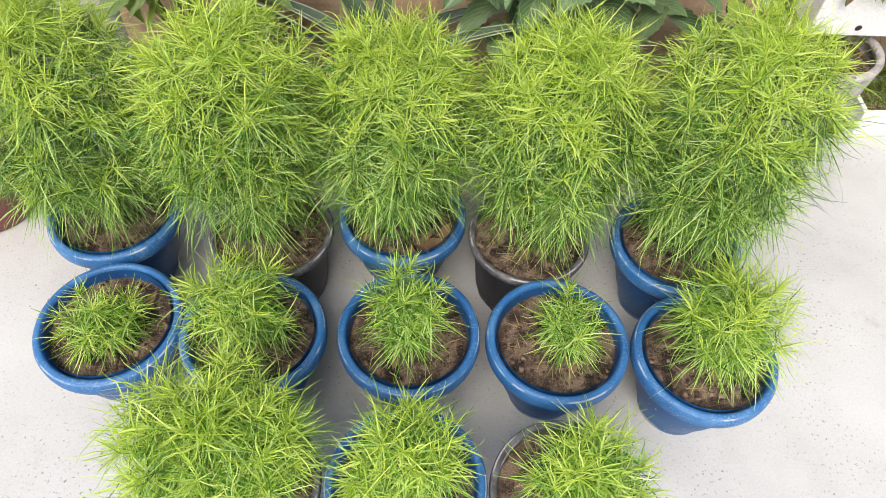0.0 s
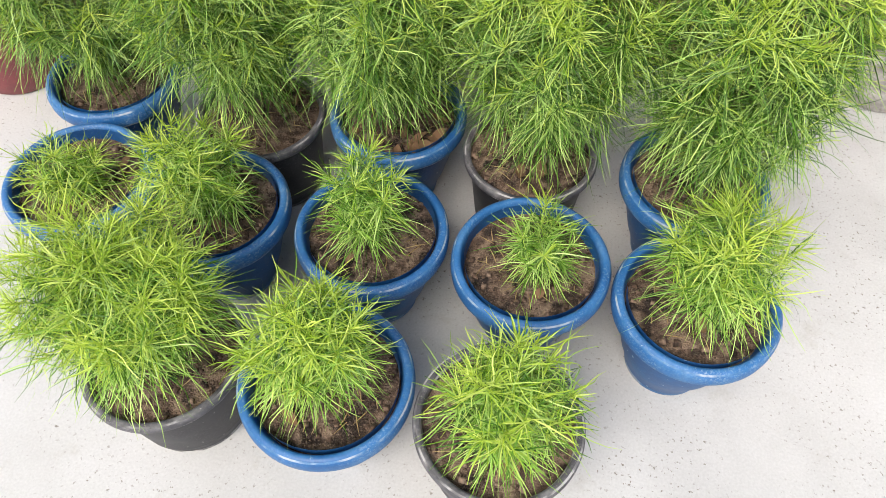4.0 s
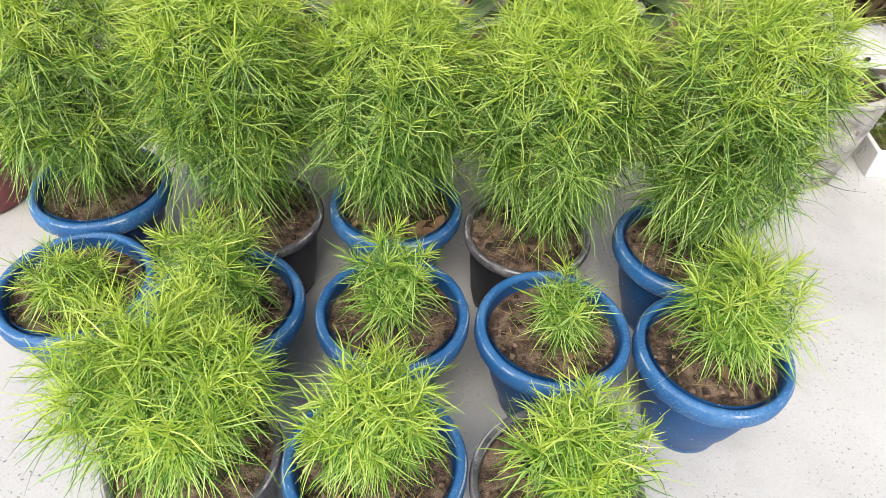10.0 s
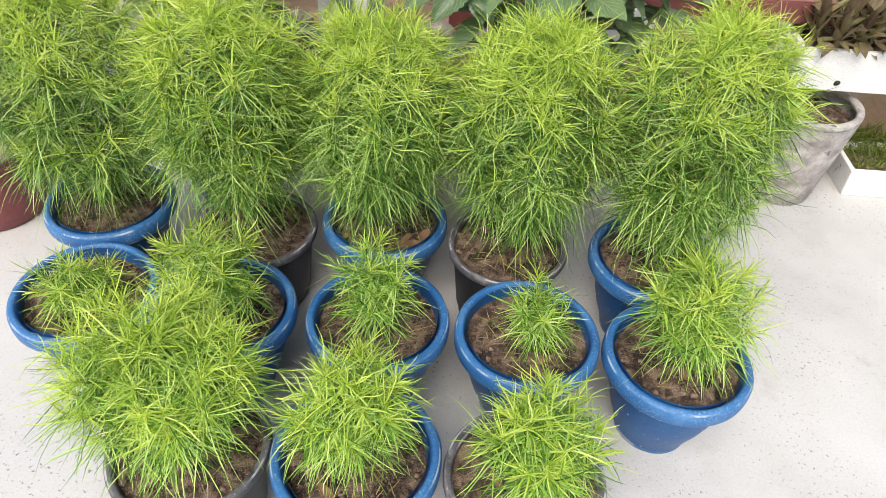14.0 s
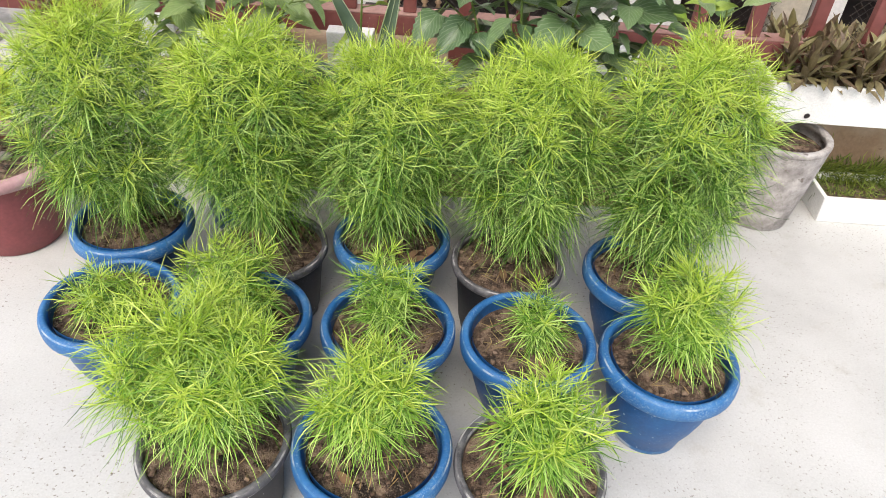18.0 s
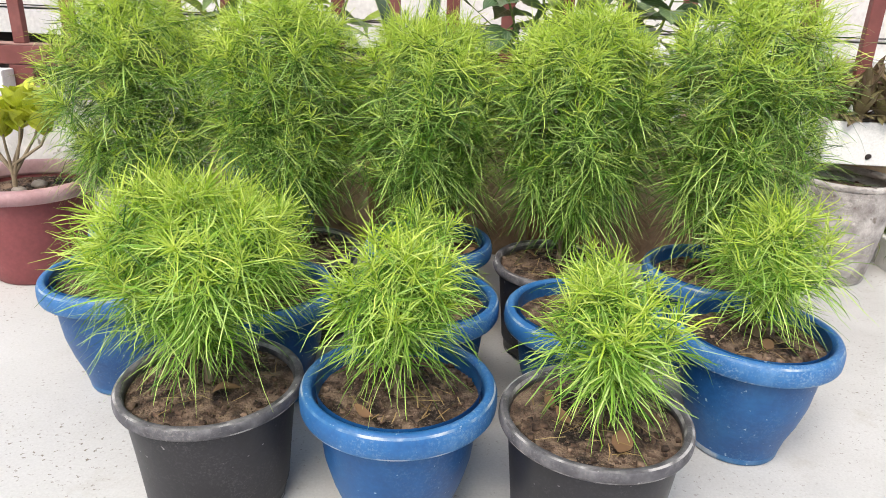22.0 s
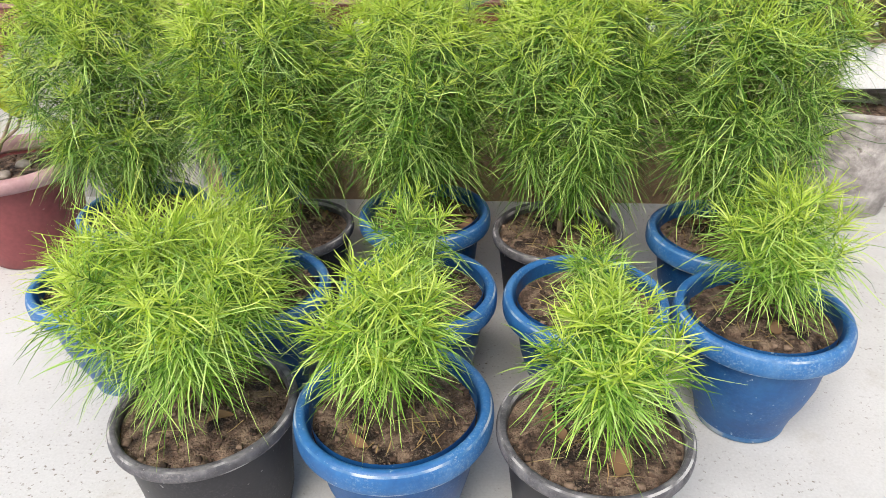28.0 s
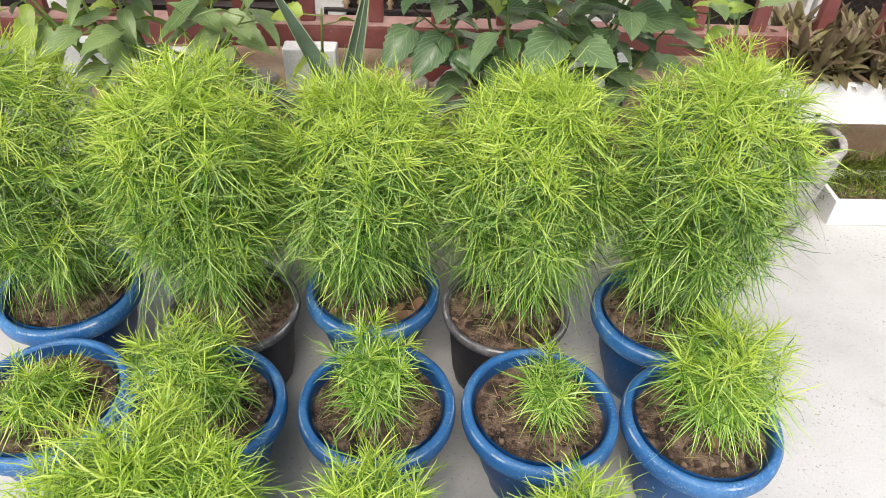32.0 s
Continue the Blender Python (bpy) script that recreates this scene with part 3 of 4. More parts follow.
def potted_kochia(at, pot, crown, label, group, seed, fresh=False, main=0.006, rise=0.6, waist=(0.56, 0.45, 4.0), hang=1.15, litter=3, chips=(), tuft=0.075, shoot=0.85, wave=(0.10, 0.030)):
    """A pot with soil and one kochia plant. crown: width, depth, bottom, top, tips, leaves a tip, leaf length, leaf width, lean x, lean y."""
    rng = np.random.default_rng(seed)
    level = 0.195 if pot == "blue" else 0.184
    e = thing("potted_kochia", (*at, 0.0), label, "potted plant", group, 0.0)
    body, rim = pot_meshes(pot, seed)
    p = place("pot", body, e, None, "deep blue plastic pot" if pot == "blue" else "dusty black plastic nursery pot")
    place("rim", rim, p, None, "scuffed rolled blue rim" if pot == "blue" else "chalky grey-black rim")
    inner = 0.1120 if pot == "blue" else 0.1138
    soil, crumbs = soil_meshes(inner, level, seed + 5)
    s = place("soil", soil, e, None, "dry brown crumbly soil")
    place("crumb_layer", crumbs, s, None, "", "stuff")
    place("needle_litter", straw_mesh(inner, level, seed + 9), s, None, "straw-coloured fallen needles", "stuff")
    for x, y, size, turn in chips:
        place("fallen_leaf", litter_leaf(size, size * 0.6, seed + int(turn)), s, pose(x, y, level + 0.012, 8, -6, turn), "large dry brown leaf")
    for k in range(litter):
        a, r = rng.uniform(0, 6.28), inner * rng.uniform(0.3, 0.75)
        place("fallen_leaf", litter_leaf(rng.uniform(0.022, 0.045), rng.uniform(0.012, 0.022), seed + k), s,
              pose(r * math.cos(a), r * math.sin(a), level + 0.010, rng.uniform(-12, 12), rng.uniform(-12, 12), rng.uniform(0, 360)), "curled brown fallen leaf")
    w, d, z0, z1, tips, leaves, ll, lw, lx, ly = crown
    stems, (b, way, up, ln, wd, dr, age_and_top_light) = kochia_shape(rng, w, d, z0, z1, (lx * 0.35, ly * 0.35, level + 0.012), tips, leaves, ll, lw, (lx, ly), rise, waist, hang, shoot, tuft)
    v, f = tube([(lx * 0.3, ly * 0.3, level), (lx * 0.35, ly * 0.35, level + 0.05), (lx * 0.6, ly * 0.6, (z0 + z1) / 2), (lx, ly, z1 - 0.06)],
                [main, main * 0.85, main * 0.6, main * 0.25], 9)
    place("stem", mesh_of("stem", v, f, M_WOODY), e, None, "pale woody main stem")
    v, f = merged(stems)
    place("twig_mass", mesh_of("twig_mass", v, f, M_STEM), e, None, "thin green side shoots", "stuff")
    # upper leaves join the young ones, so top light is partly leaf colour
    old = age_and_top_light < 0.5
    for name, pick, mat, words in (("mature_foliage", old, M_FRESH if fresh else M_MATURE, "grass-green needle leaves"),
                                   ("young_and_top_lit_foliage", ~old, M_YOUNG_TOP_LIT, "yellow-green shoot tips and pale top-lit leaves")):
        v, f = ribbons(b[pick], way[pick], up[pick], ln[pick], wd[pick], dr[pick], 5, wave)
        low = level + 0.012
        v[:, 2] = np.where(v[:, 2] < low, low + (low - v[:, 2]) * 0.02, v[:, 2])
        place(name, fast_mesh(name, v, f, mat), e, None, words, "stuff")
    return e


BACK, MIDDLE, FRONT = "tall kochia in the back row", "small kochia in the middle row", "bushy kochia in the front row"
TALL = "tall feathery bright-green kochia in a %s pot on the floor"
COLUMN = dict(shoot=0.55, rise=1.15, waist=(0.62, 0.40, 4.0), tuft=0.066, wave=(0.12, 0.040), hang=1.0)
potted_kochia((-0.631, 0.931), "blue", (0.300, 0.30, 0.325, 0.690, 215, 62, 0.066, 0.0015, -0.010, 0.0), TALL % "blue plastic", BACK, 11, **{**COLUMN, "shoot": 0.85})
potted_kochia((-0.310, 0.900), "black", (0.280, 0.28, 0.340, 0.683, 205, 62, 0.066, 0.0015, -0.012, 0.01), TALL % "dusty black", BACK, 12, **{**COLUMN, "shoot": 0.75})
potted_kochia((-0.039, 0.939), "blue", (0.275, 0.28, 0.340, 0.660, 200, 62, 0.066, 0.0015, -0.004, -0.01), TALL % "blue plastic", BACK, 13, chips=((0.066, -0.075, 0.042, 20), (0.088, -0.045, 0.036, 65), (0.045, -0.088, 0.030, 120), (0.082, -0.062, 0.028, 160), (0.020, -0.098, 0.030, 95), (-0.07, -0.07, 0.030, 200)), **COLUMN)
potted_kochia((0.226, 0.903), "black", (0.290, 0.28, 0.340, 0.680, 210, 62, 0.066, 0.0015, 0.017, 0.0), TALL % "dusty black", BACK, 14, **COLUMN)
potted_kochia((0.528, 0.877), "blue", (0.278, 0.27, 0.340, 0.735, 215, 62, 0.066, 0.0015, 0.008, 0.0), TALL % "blue plastic", BACK, 15, **COLUMN)
STAR = dict(fresh=True, rise=0.9, hang=0.25)
potted_kochia((-0.571, 0.665), "blue", (0.136, 0.126, 0.235, 0.302, 24, 52, 0.052, 0.0017, 0.005, -0.02), "small pale-green kochia seedling off-centre in a blue pot", MIDDLE, 21, waist=(0.4, 0.5, 3.0), **{**STAR, "shoot": 1.2})
potted_kochia((-0.306, 0.652), "blue", (0.178, 0.165, 0.262, 0.370, 42, 60, 0.056, 0.0017, -0.010, 0.0), "rounded green kochia at one side of a blue pot", MIDDLE, 22, waist=(0.25, 0.55, 2.8), shoot=1.0, **STAR)
potted_kochia((-0.019, 0.656), "blue", (0.135, 0.130, 0.275, 0.372, 24, 58, 0.060, 0.0018, -0.006, -0.005), "small tufted kochia leaning in a blue pot", MIDDLE, 23, waist=(0.25, 0.5, 2.6), shoot=0.30, **STAR)
potted_kochia((0.258, 0.645), "blue", (0.132, 0.13, 0.250, 0.312, 18, 54, 0.056, 0.0018, 0.016, 0.01), "small grey-green kochia in a wide blue pot", MIDDLE, 24, fresh=True, shoot=0.25, rise=0.8, waist=(0.35, 0.5, 3.0), hang=0.4)
potted_kochia((0.530, 0.617), "blue", (0.172, 0.170, 0.300, 0.412, 52, 58, 0.067, 0.0017, 0.010, 0.0), "round bushy kochia above a blue pot", MIDDLE, 25, waist=(0.12, 0.52, 2.8), **STAR)
potted_kochia((-0.283, 0.374), "black", (0.258, 0.24, 0.300, 0.467, 120, 60, 0.066, 0.0017, -0.006, 0.0), "broad bushy bright-green kochia in a black nursery pot", FRONT, 31, waist=(0.06, 0.62, 2.8), wave=(0.13, 0.04), **STAR)
potted_kochia((-0.017, 0.374), "blue", (0.153, 0.150, 0.298, 0.425, 50, 60, 0.060, 0.0018, -0.004, -0.01), "egg-shaped bright-green kochia in a blue pot", FRONT, 32, waist=(0.08, 0.52, 2.6), **STAR)
potted_kochia((0.248, 0.365), "black", (0.150, 0.148, 0.282, 0.400, 40, 58, 0.064, 0.0020, 0.010, -0.02), "spiky bright-green kochia in a dusty black pot", FRONT, 33, chips=((0.026, -0.062, 0.045, 70),), waist=(0.12, 0.52, 2.6), **STAR)


# ---- ledge, back wall, fence ----
def rough_block(name, lo, hi, material, seed, amount, cuts=(40, 5, 8)):
    """A cement block with an uneven skin."""
    bm = bmesh.new()
    size = [h - l for l, h in zip(lo, hi)]
    n = cuts
    verts = {}
    def vert(i, j, k):
        if (i, j, k) not in verts:
            p = Vector((lo[0] + size[0] * i / n[0], lo[1] + size[1] * j / n[1], lo[2] + size[2] * k / n[2]))
            w = noise.noise(p * 9 + Vector((seed, 0, 0))) * amount + noise.noise(p * 31 + Vector((0, seed, 0))) * amount * 0.5
            if k > 0:
                p += Vector((0, w if j == 0 else 0, w if k == n[2] else 0))
            verts[i, j, k] = bm.verts.new(p)
        return verts[i, j, k]
    for i in range(n[0]):
        for k in range(n[2]):
            for j, flip in ((0, False), (n[1], True)):
                q = [vert(i, j, k), vert(i + 1, j, k), vert(i + 1, j, k + 1), vert(i, j, k + 1)]
                bm.faces.new(q[::-1] if flip else q)
        for j in range(n[1]):
            bm.faces.new([vert(i, j, n[2]), vert(i + 1, j, n[2]), vert(i + 1, j + 1, n[2]), vert(i, j + 1, n[2])])
    for j in range(n[1]):
        for k in range(n[2]):
            bm.faces.new([vert(0, j, k), vert(0, j, k + 1), vert(0, j + 1, k + 1), vert(0, j + 1, k)])
            bm.faces.new([vert(n[0], j, k), vert(n[0], j + 1, k), vert(n[0], j + 1, k + 1), vert(n[0], j, k + 1)])
    return part(name, bm, material, None, "", True)


tagged(rough_block("ledge_west", (-5.9, 1.42, 0.0), (-0.72, 1.80, 0.38), M_LEDGE_TOP, 3, 0.016, (120, 8, 9)), "rough grey cement ledge with a crumbling edge", "wall", kind="structure")
tagged(rough_block("ledge_middle", (-0.715, 1.43, 0.0), (0.86, 1.80, 0.375), M_LEDGE, 5, 0.010, (60, 8, 9)), "sandy brown plastered ledge behind the pots", "wall", kind="structure")
tagged(rough_block("ledge_east", (0.865, 1.60, 0.0), (5.9, 1.80, 0.308), M_LEDGE, 8, 0.003, (80, 6, 8)), "low sandy brown plastered ledge", "wall", kind="structure")


def back_wall():
    bm = bmesh.new()
    for lo, hi in (((-5.9, 2.10, 0.49), (0.30, 2.25, 0.575)), ((0.304, 2.10, 0.525), (5.9, 2.25, 0.575)), ((-5.9, 2.103, 0.581), (5.9, 2.25, 0.80)), ((-5.9, 2.10, 0.806), (5.9, 2.25, 1.10)), ((-5.9, 2.103, 1.106), (5.9, 2.25, 2.4))):
        box(bm, lo, hi, 0.002)
    w = tagged(part("wall_north", bm, M_WALL, None), "white painted boarded wall beyond the fence", "wall", kind="structure")
    # near-black sheet: the shade below the wall is put into its colour
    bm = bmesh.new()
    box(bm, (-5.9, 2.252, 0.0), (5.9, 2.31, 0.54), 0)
    tagged(part("recess_shade_sheet", bm, M_DARK, None), "dark sheet standing in for shade in the recess under the white wall", "wall", kind="structure")
    return w


back_wall()
for k, (x, w) in enumerate(((-0.235, 0.12), (0.645, 0.35), (1.19, 0.12), (1.278, 0.018), (1.335, 0.06), (-1.05, 0.10), (-2.0, 0.12), (2.1, 0.1))):
    bm = bmesh.new()
    box(bm, (x - w / 2, 2.06, 0.0), (x + w / 2, 2.098, 0.524 if x > 0.3 else 0.489), 0.003)
    part("wall_pillar", bm, M_WALL if k != 2 else M_CREAM, None)
    tagged(bpy.data.objects["wall_pillar" if k == 0 else "wall_pillar.%03d" % k], "white pillar under the boarded wall" if k != 2 else "cream plastered pillar under the boarded wall", "pillar", kind="structure")


def wire_screen(x0, x1):
    e = thing("wire_screen", ((x0 + x1) / 2, 2.03, 0.0), "rusty diamond wire mesh screen before the dark recess", "screen", "wire screens")
    wires, h, w = [], 0.48, (x1 - x0) / 2
    d = -w - h
    while d < w:
        for sgn in (1, -1):
            a, b = d, d + h
            ca, cb = max(a, -w), min(b, w)
            if cb > ca:
                p0, p1 = (sgn * ca, 0.002 * sgn, ca - a), (sgn * cb, 0.002 * sgn, cb - a)
                wires.append(tube([p0, p1], [0.0010, 0.0010], 4))
        d += 0.030
    v, f = merged(wires)
    place("wire_weave", mesh_of("wire_weave", v, f, M_WIRE), e, None, "", "stuff")
    bm = bmesh.new()
    box(bm, (-w, -0.006, 0.476), (w, 0.006, 0.488), 0.002)
    part("top_bar", bm, M_DARK, e)
    return e


for x0, x1 in ((-0.17, 0.46), (0.83, 1.125), (1.375, 2.04)):
    wire_screen(x0, x1)


def louvre(x0, x1):
    e = thing("louvre", ((x0 + x1) / 2, 2.03, 0.0), "dark slatted louvre before the recess", "louvre")
    w = (x1 - x0) / 2
    bm = bmesh.new()
    box(bm, (-w, -0.010, 0), (w, 0.010, 0.006), 0.001)
    me = bpy.data.meshes.new("slat")
    bm.to_mesh(me)
    bm.free()
    me.materials.append(M_WIRE)
    for k in range(12):
        place("slat", me, e, pose(0, 0, 0.03 + 0.040 * k, 35, 0, 0))
    for s in (-1, 1):
        bm = bmesh.new()
        box(bm, (s * w - 0.008, -0.012, 0.0), (s * w + 0.008, 0.012, 0.485), 0.001)
        part("side_bar", bm, M_DARK, e)
    return e


louvre(-0.98, -0.305)


def grille():
    """A dark bar with small gilt finials behind the fence."""
    e = thing("grille", (-0.06, 1.90, 0.0), "dark metal grille with small gilt finials", "grille")
    bm = bmesh.new()
    box(bm, (-0.16, -0.008, 0.392), (0.16, 0.008, 0.400), 0.002)
    part("bar", bm, M_DARK, e)
    for s in (-0.155, 0.155):
        bm = bmesh.new()
        box(bm, (s - 0.005, -0.006, 0.0), (s + 0.005, 0.006, 0.392), 0.001)
        part("leg", bm, M_DARK, e)
    v, f = lathe([(0.0, 0.400), (0.009, 0.402), (0.005, 0.410), (0.012, 0.418), (0.005, 0.427), (0.010, 0.437), (0.005, 0.447), (0.006, 0.452), (0.0, 0.460)], 12)
    me = mesh_of("finial", v, f, M_BRASS)
    for x in (-0.096, -0.055, 0.029, 0.072):
        place("finial", me, e, pose(x, 0, 0), "tarnished gilt finial")
    return e


grille()


def fence():
    e = thing("fence", (0, 1.53, 0), "maroon painted wooden picket fence standing on the ledge", "fence")
    bm = bmesh.new()
    box(bm, (-3.2, -0.022, 0.458), (3.2, 0.040, 0.512), 0.004)
    part("lower_rail", bm, M_RED_WOOD, e)
    bm = bmesh.new()
    box(bm, (-3.2, -0.021, 0.5122), (3.2, 0.039, 0.5152), 0.001)
    part("rail_cap", bm, M_DUSTY_WOOD, e, "dusty faded top of the rail")
    bm = bmesh.new()
    box(bm, (-3.2, -0.022, 1.02), (3.2, 0.040, 1.07), 0.004)
    part("upper_rail", bm, M_RED_WOOD, e)
    bm = bmesh.new()
    box(bm, (-0.0175, -0.012, 0.5155), (0.0175, 0.012, 1.0195), 0.003)
    me = bpy.data.meshes.new("picket")
    bm.to_mesh(me)
    bm.free()
    me.materials.append(M_RED_WOOD)
    rng = np.random.default_rng(4)
    for k in range(-20, 21):
        place("picket", me, e, pose(-0.056 + 0.1545 * k + rng.normal(0, 0.002), 0.008, 0, 0, rng.normal(0, 0.25), 0))
    for x, z in ((-2.67, 0.365), (-1.29, 0.365), (0.093, 0.36), (1.47, 0.30), (2.85, 0.30)):
        bm = bmesh.new()
        box(bm, (x - 0.036, -0.020, z), (x + 0.036, 0.038, 0.4575), 0.004)
        part("foot", bm, M_RED_WOOD, e)
    return e


fence()


def cable():
    v, f = tube([(-3.0, 0, 0.0), (-1.5, 0, -0.012), (0, 0, -0.016), (1.5, 0, -0.006), (3.0, 0, 0.01)], [0.0022] * 5, 6)
    ob = place("cable", mesh_of("cable", v, f, M_DARK), None, pose(0, 2.095, 0.60))
    return tagged(ob, "thin dark cable strung along the white wall", "cable")


cable()

# ---- far enclosing terrace walls, out of the camera's sight ----
for name, lo, hi in (("wall_west", (-5.98, -5.9, 0.0), (-5.9, 2.2, 2.0)), ("wall_east", (5.9, -5.9, 0.0), (5.98, 2.2, 2.0)), ("wall_south", (-5.9, -5.98, 0.0), (5.9, -5.9, 2.0))):
    bm = bmesh.new()
    box(bm, lo, hi, 0)
    tagged(part(name, bm, M_WALL, None), "plain white terrace wall", "wall", kind="structure")


# ---- big pots and troughs ----
def big_pot(name, at, profile, rim, m_body, m_rim, level, radius, label, seed, pebbles=0):
    e = thing(name, (*at, 0.0), label, "pot")
    v, f = lathe(profile, 72, 0.004, seed)
    p = place("pot_wall", mesh_of("pot_wall", v, f, m_body), e)
    v, f = lathe(rim, 72, 0.004, seed, True)
    place("rim", mesh_of("rim", v, f, m_rim), e)
    soil, crumbs = soil_meshes(radius, level, seed)
    s = place("soil", soil, e, None, "dark uneven soil")
    place("crumb_layer", crumbs, s, None, "", "stuff")
    rng = np.random.default_rng(seed)
    for _ in range(pebbles):
        bm = bmesh.new()
        bmesh.ops.create_icosphere(bm, subdivisions=2, radius=1.0)
        sx = rng.uniform(0.008, 0.022)
        for vv in bm.verts:
            vv.co *= 1 + 0.25 * noise.noise(vv.co * 1.3 + Vector((rng.uniform(0, 9), 0, 0)))
            vv.co = Vector((vv.co.x * sx, vv.co.y * sx * 0.8, vv.co.z * sx * 0.55))
        a, r = rng.uniform(0, 6.28), radius * 0.8 * math.sqrt(rng.uniform())
        st = part("pebble", bm, M_PEBBLE, s, "pale rounded stone", True)
        st.matrix_basis = pose(r * math.cos(a), r * math.sin(a), level + 0.008 + sx * 0.2, 0, 0, rng.uniform(0, 180))
    return e


big_pot("red_pot", (-1.045, 1.12), [(0.0, 0.004), (0.095, 0.004), (0.102, 0.0), (0.108, 0.006), (0.118, 0.05), (0.130, 0.11), (0.140, 0.178), (0.145, 0.217), (0.145, 0.238)],
        [(0.142, 0.215), (0.156, 0.216), (0.167, 0.222), (0.171, 0.232), (0.170, 0.243), (0.163, 0.250), (0.152, 0.252), (0.146, 0.248), (0.144, 0.234), (0.142, 0.222)],
        M_RED_POT, M_RED_RIM, 0.205, 0.143, "large faded red plastic pot with a bleached rim", 41, 5)
big_pot("grey_pot", (1.015, 1.455), [(0.0, 0.004), (0.086, 0.004), (0.092, 0.0), (0.096, 0.004), (0.105, 0.07), (0.116, 0.16), (0.1255, 0.235), (0.1285, 0.264)],
        [(0.116, 0.2645), (0.1285, 0.2645), (0.1300, 0.268), (0.1306, 0.275), (0.1292, 0.2800), (0.121, 0.281), (0.1125, 0.279), (0.1110, 0.264)],
        M_GREY_POT, M_GREY_POT, 0.240, 0.114, "weathered grey cement pot with stained sides", 42)


def trough(at, length, depth, height, label, seed, hole=False, taper=0.012):
    e = thing("trough", at, label, "planter", "white troughs")
    bm = bmesh.new()
    t = 0.014
    L, Dp, H = length / 2, depth, height
    def ring(z, grow, inset):
        g = grow
        return [bm.verts.new((x, y, z)) for x, y in ((-L - g + inset, -g + inset), (L + g - inset, -g + inset), (L + g - inset, Dp + g - inset), (-L - g + inset, Dp + g - inset))]
    rings = [ring(0, 0, 0), ring(H * 0.5, taper * 0.5, 0), ring(H, taper, 0), ring(H, taper, t), ring(H * 0.3, taper * 0.3, t)]
    bm.faces.new(rings[0][::-1])
    for a, b in zip(rings, rings[1:]):
        for k in range(4):
            bm.faces.new((a[k], a[(k + 1) % 4], b[(k + 1) % 4], b[k]))
    bm.faces.new(rings[-1])
    bmesh.ops.bevel(bm, geom=list(bm.edges), offset=0.002, segments=1, affect="EDGES", clamp_overlap=True)
    part("box", bm, M_FOAM, e)
    bm = bmesh.new()
    bmesh.ops.create_grid(bm, x_segments=40, y_segments=8, size=0.5)
    for vv in bm.verts:
        vv.co = Vector((vv.co.x * 2 * (L - t * 0.6), (vv.co.y + 0.5) * (Dp - 2 * t * 0.6) + t * 0.6, H * 0.86 + 0.006 * noise.noise(vv.co * 25)))
    part("soil", bm, M_SOIL, e, "dark damp soil", True)
    if hole:
        # disc laid on the face; near-black colour stands in for shade inside the hole
        v, f = lathe([(0.0, 0.0006), (0.006, 0.0008), (0.0075, 0.0002), (0.008, -0.001)], 14, 0.08, 3)
        place("drain_hole", mesh_of("drain_hole", v, f, M_DARK), e, Matrix.Translation((1.056 - at[0], -0.0026, 0.333 - at[2])) @ pose(0, 0, 0, 90, 0, 0), "dark ragged drain hole")
    return e


upper = trough((1.43, 1.455, 0.309), 0.98, 0.20, 0.112, "white trough of bronze-leaved plants on the ledge", 1, True, 0.002)
lower = trough((1.56, 1.432, 0.0), 0.72, 0.125, 0.092, "low white trough of creeping grass on the floor", 2)
behind = trough((1.56, 1.573, 0.0), 0.74, 0.022, 0.094, "narrow white trough against the ledge", 3)


# ---- broad leaves ----
def broad_leaf(length, width, fold, droop, material, tip=1.6, rows=6, teeth=0.0):
    """A broad pointed leaf with a folded midrib, from its stalk along y."""
    verts, faces, uvs = [], [], []
    for i in range(rows + 1):
        s = i / rows
        w = width / 2 * (math.sin(math.pi * min(1.0, s ** (1 / tip) * 0.98 + 0.02)) ** 0.8 if s < 1 else 0.0) + 0.0012
        for k in (-1, -0.5, 0, 0.5, 1):
            edge = 1 + (teeth * (1 if i % 2 else -1) if abs(k) == 1 else 0)
            verts.append((k * w * edge, s * length, abs(k) * w * fold - droop * length * s * s + 0.05 * width * math.sin(9 * s) * abs(k)))
            uvs.append((k, s))
    for i in range(rows):
        for k in range(4):
            a = 5 * i + k
            faces.append((a, a + 1, a + 6, a + 5))
    return mesh_of("leaf", verts, faces, material, True, uvs)


def aim(base, way, roll=0.0, scale=1.0):
    """A pose whose y axis points along way."""
    y = Vector(way).normalized()
    x = y.cross(Vector((0, 0, 1)))
    x = x.normalized() if x.length > 1e-4 else Vector((1, 0, 0))
    z = x.cross(y)
    m = Matrix((x, y, z)).transposed().to_4x4()
    return Matrix.Translation(base) @ m @ pose(0, 0, 0, 0, roll, 0) @ Matrix.Scale(scale, 4)


def hidden_pot(e, r, h, material, rim_material, seed):
    v, f = lathe([(0.0, 0.004), (r * 0.68, 0.004), (r * 0.72, 0.0), (r * 0.75, 0.01), (r * 0.9, h * 0.6), (r * 0.95, h * 0.94)], 48, 0.004, seed)
    p = place("pot", mesh_of("pot", v, f, material), e)
    v, f = lathe([(r * 0.93, h * 0.9), (r, h * 0.905), (r * 1.02, h * 0.95), (r, h), (r * 0.92, h), (r * 0.9, h * 0.96)], 48, 0.004, seed, True)
    place("rim", mesh_of("rim", v, f, rim_material), p)
    soil, crumbs = soil_meshes(r * 0.92, h * 0.9, seed)
    place("soil", soil, e)


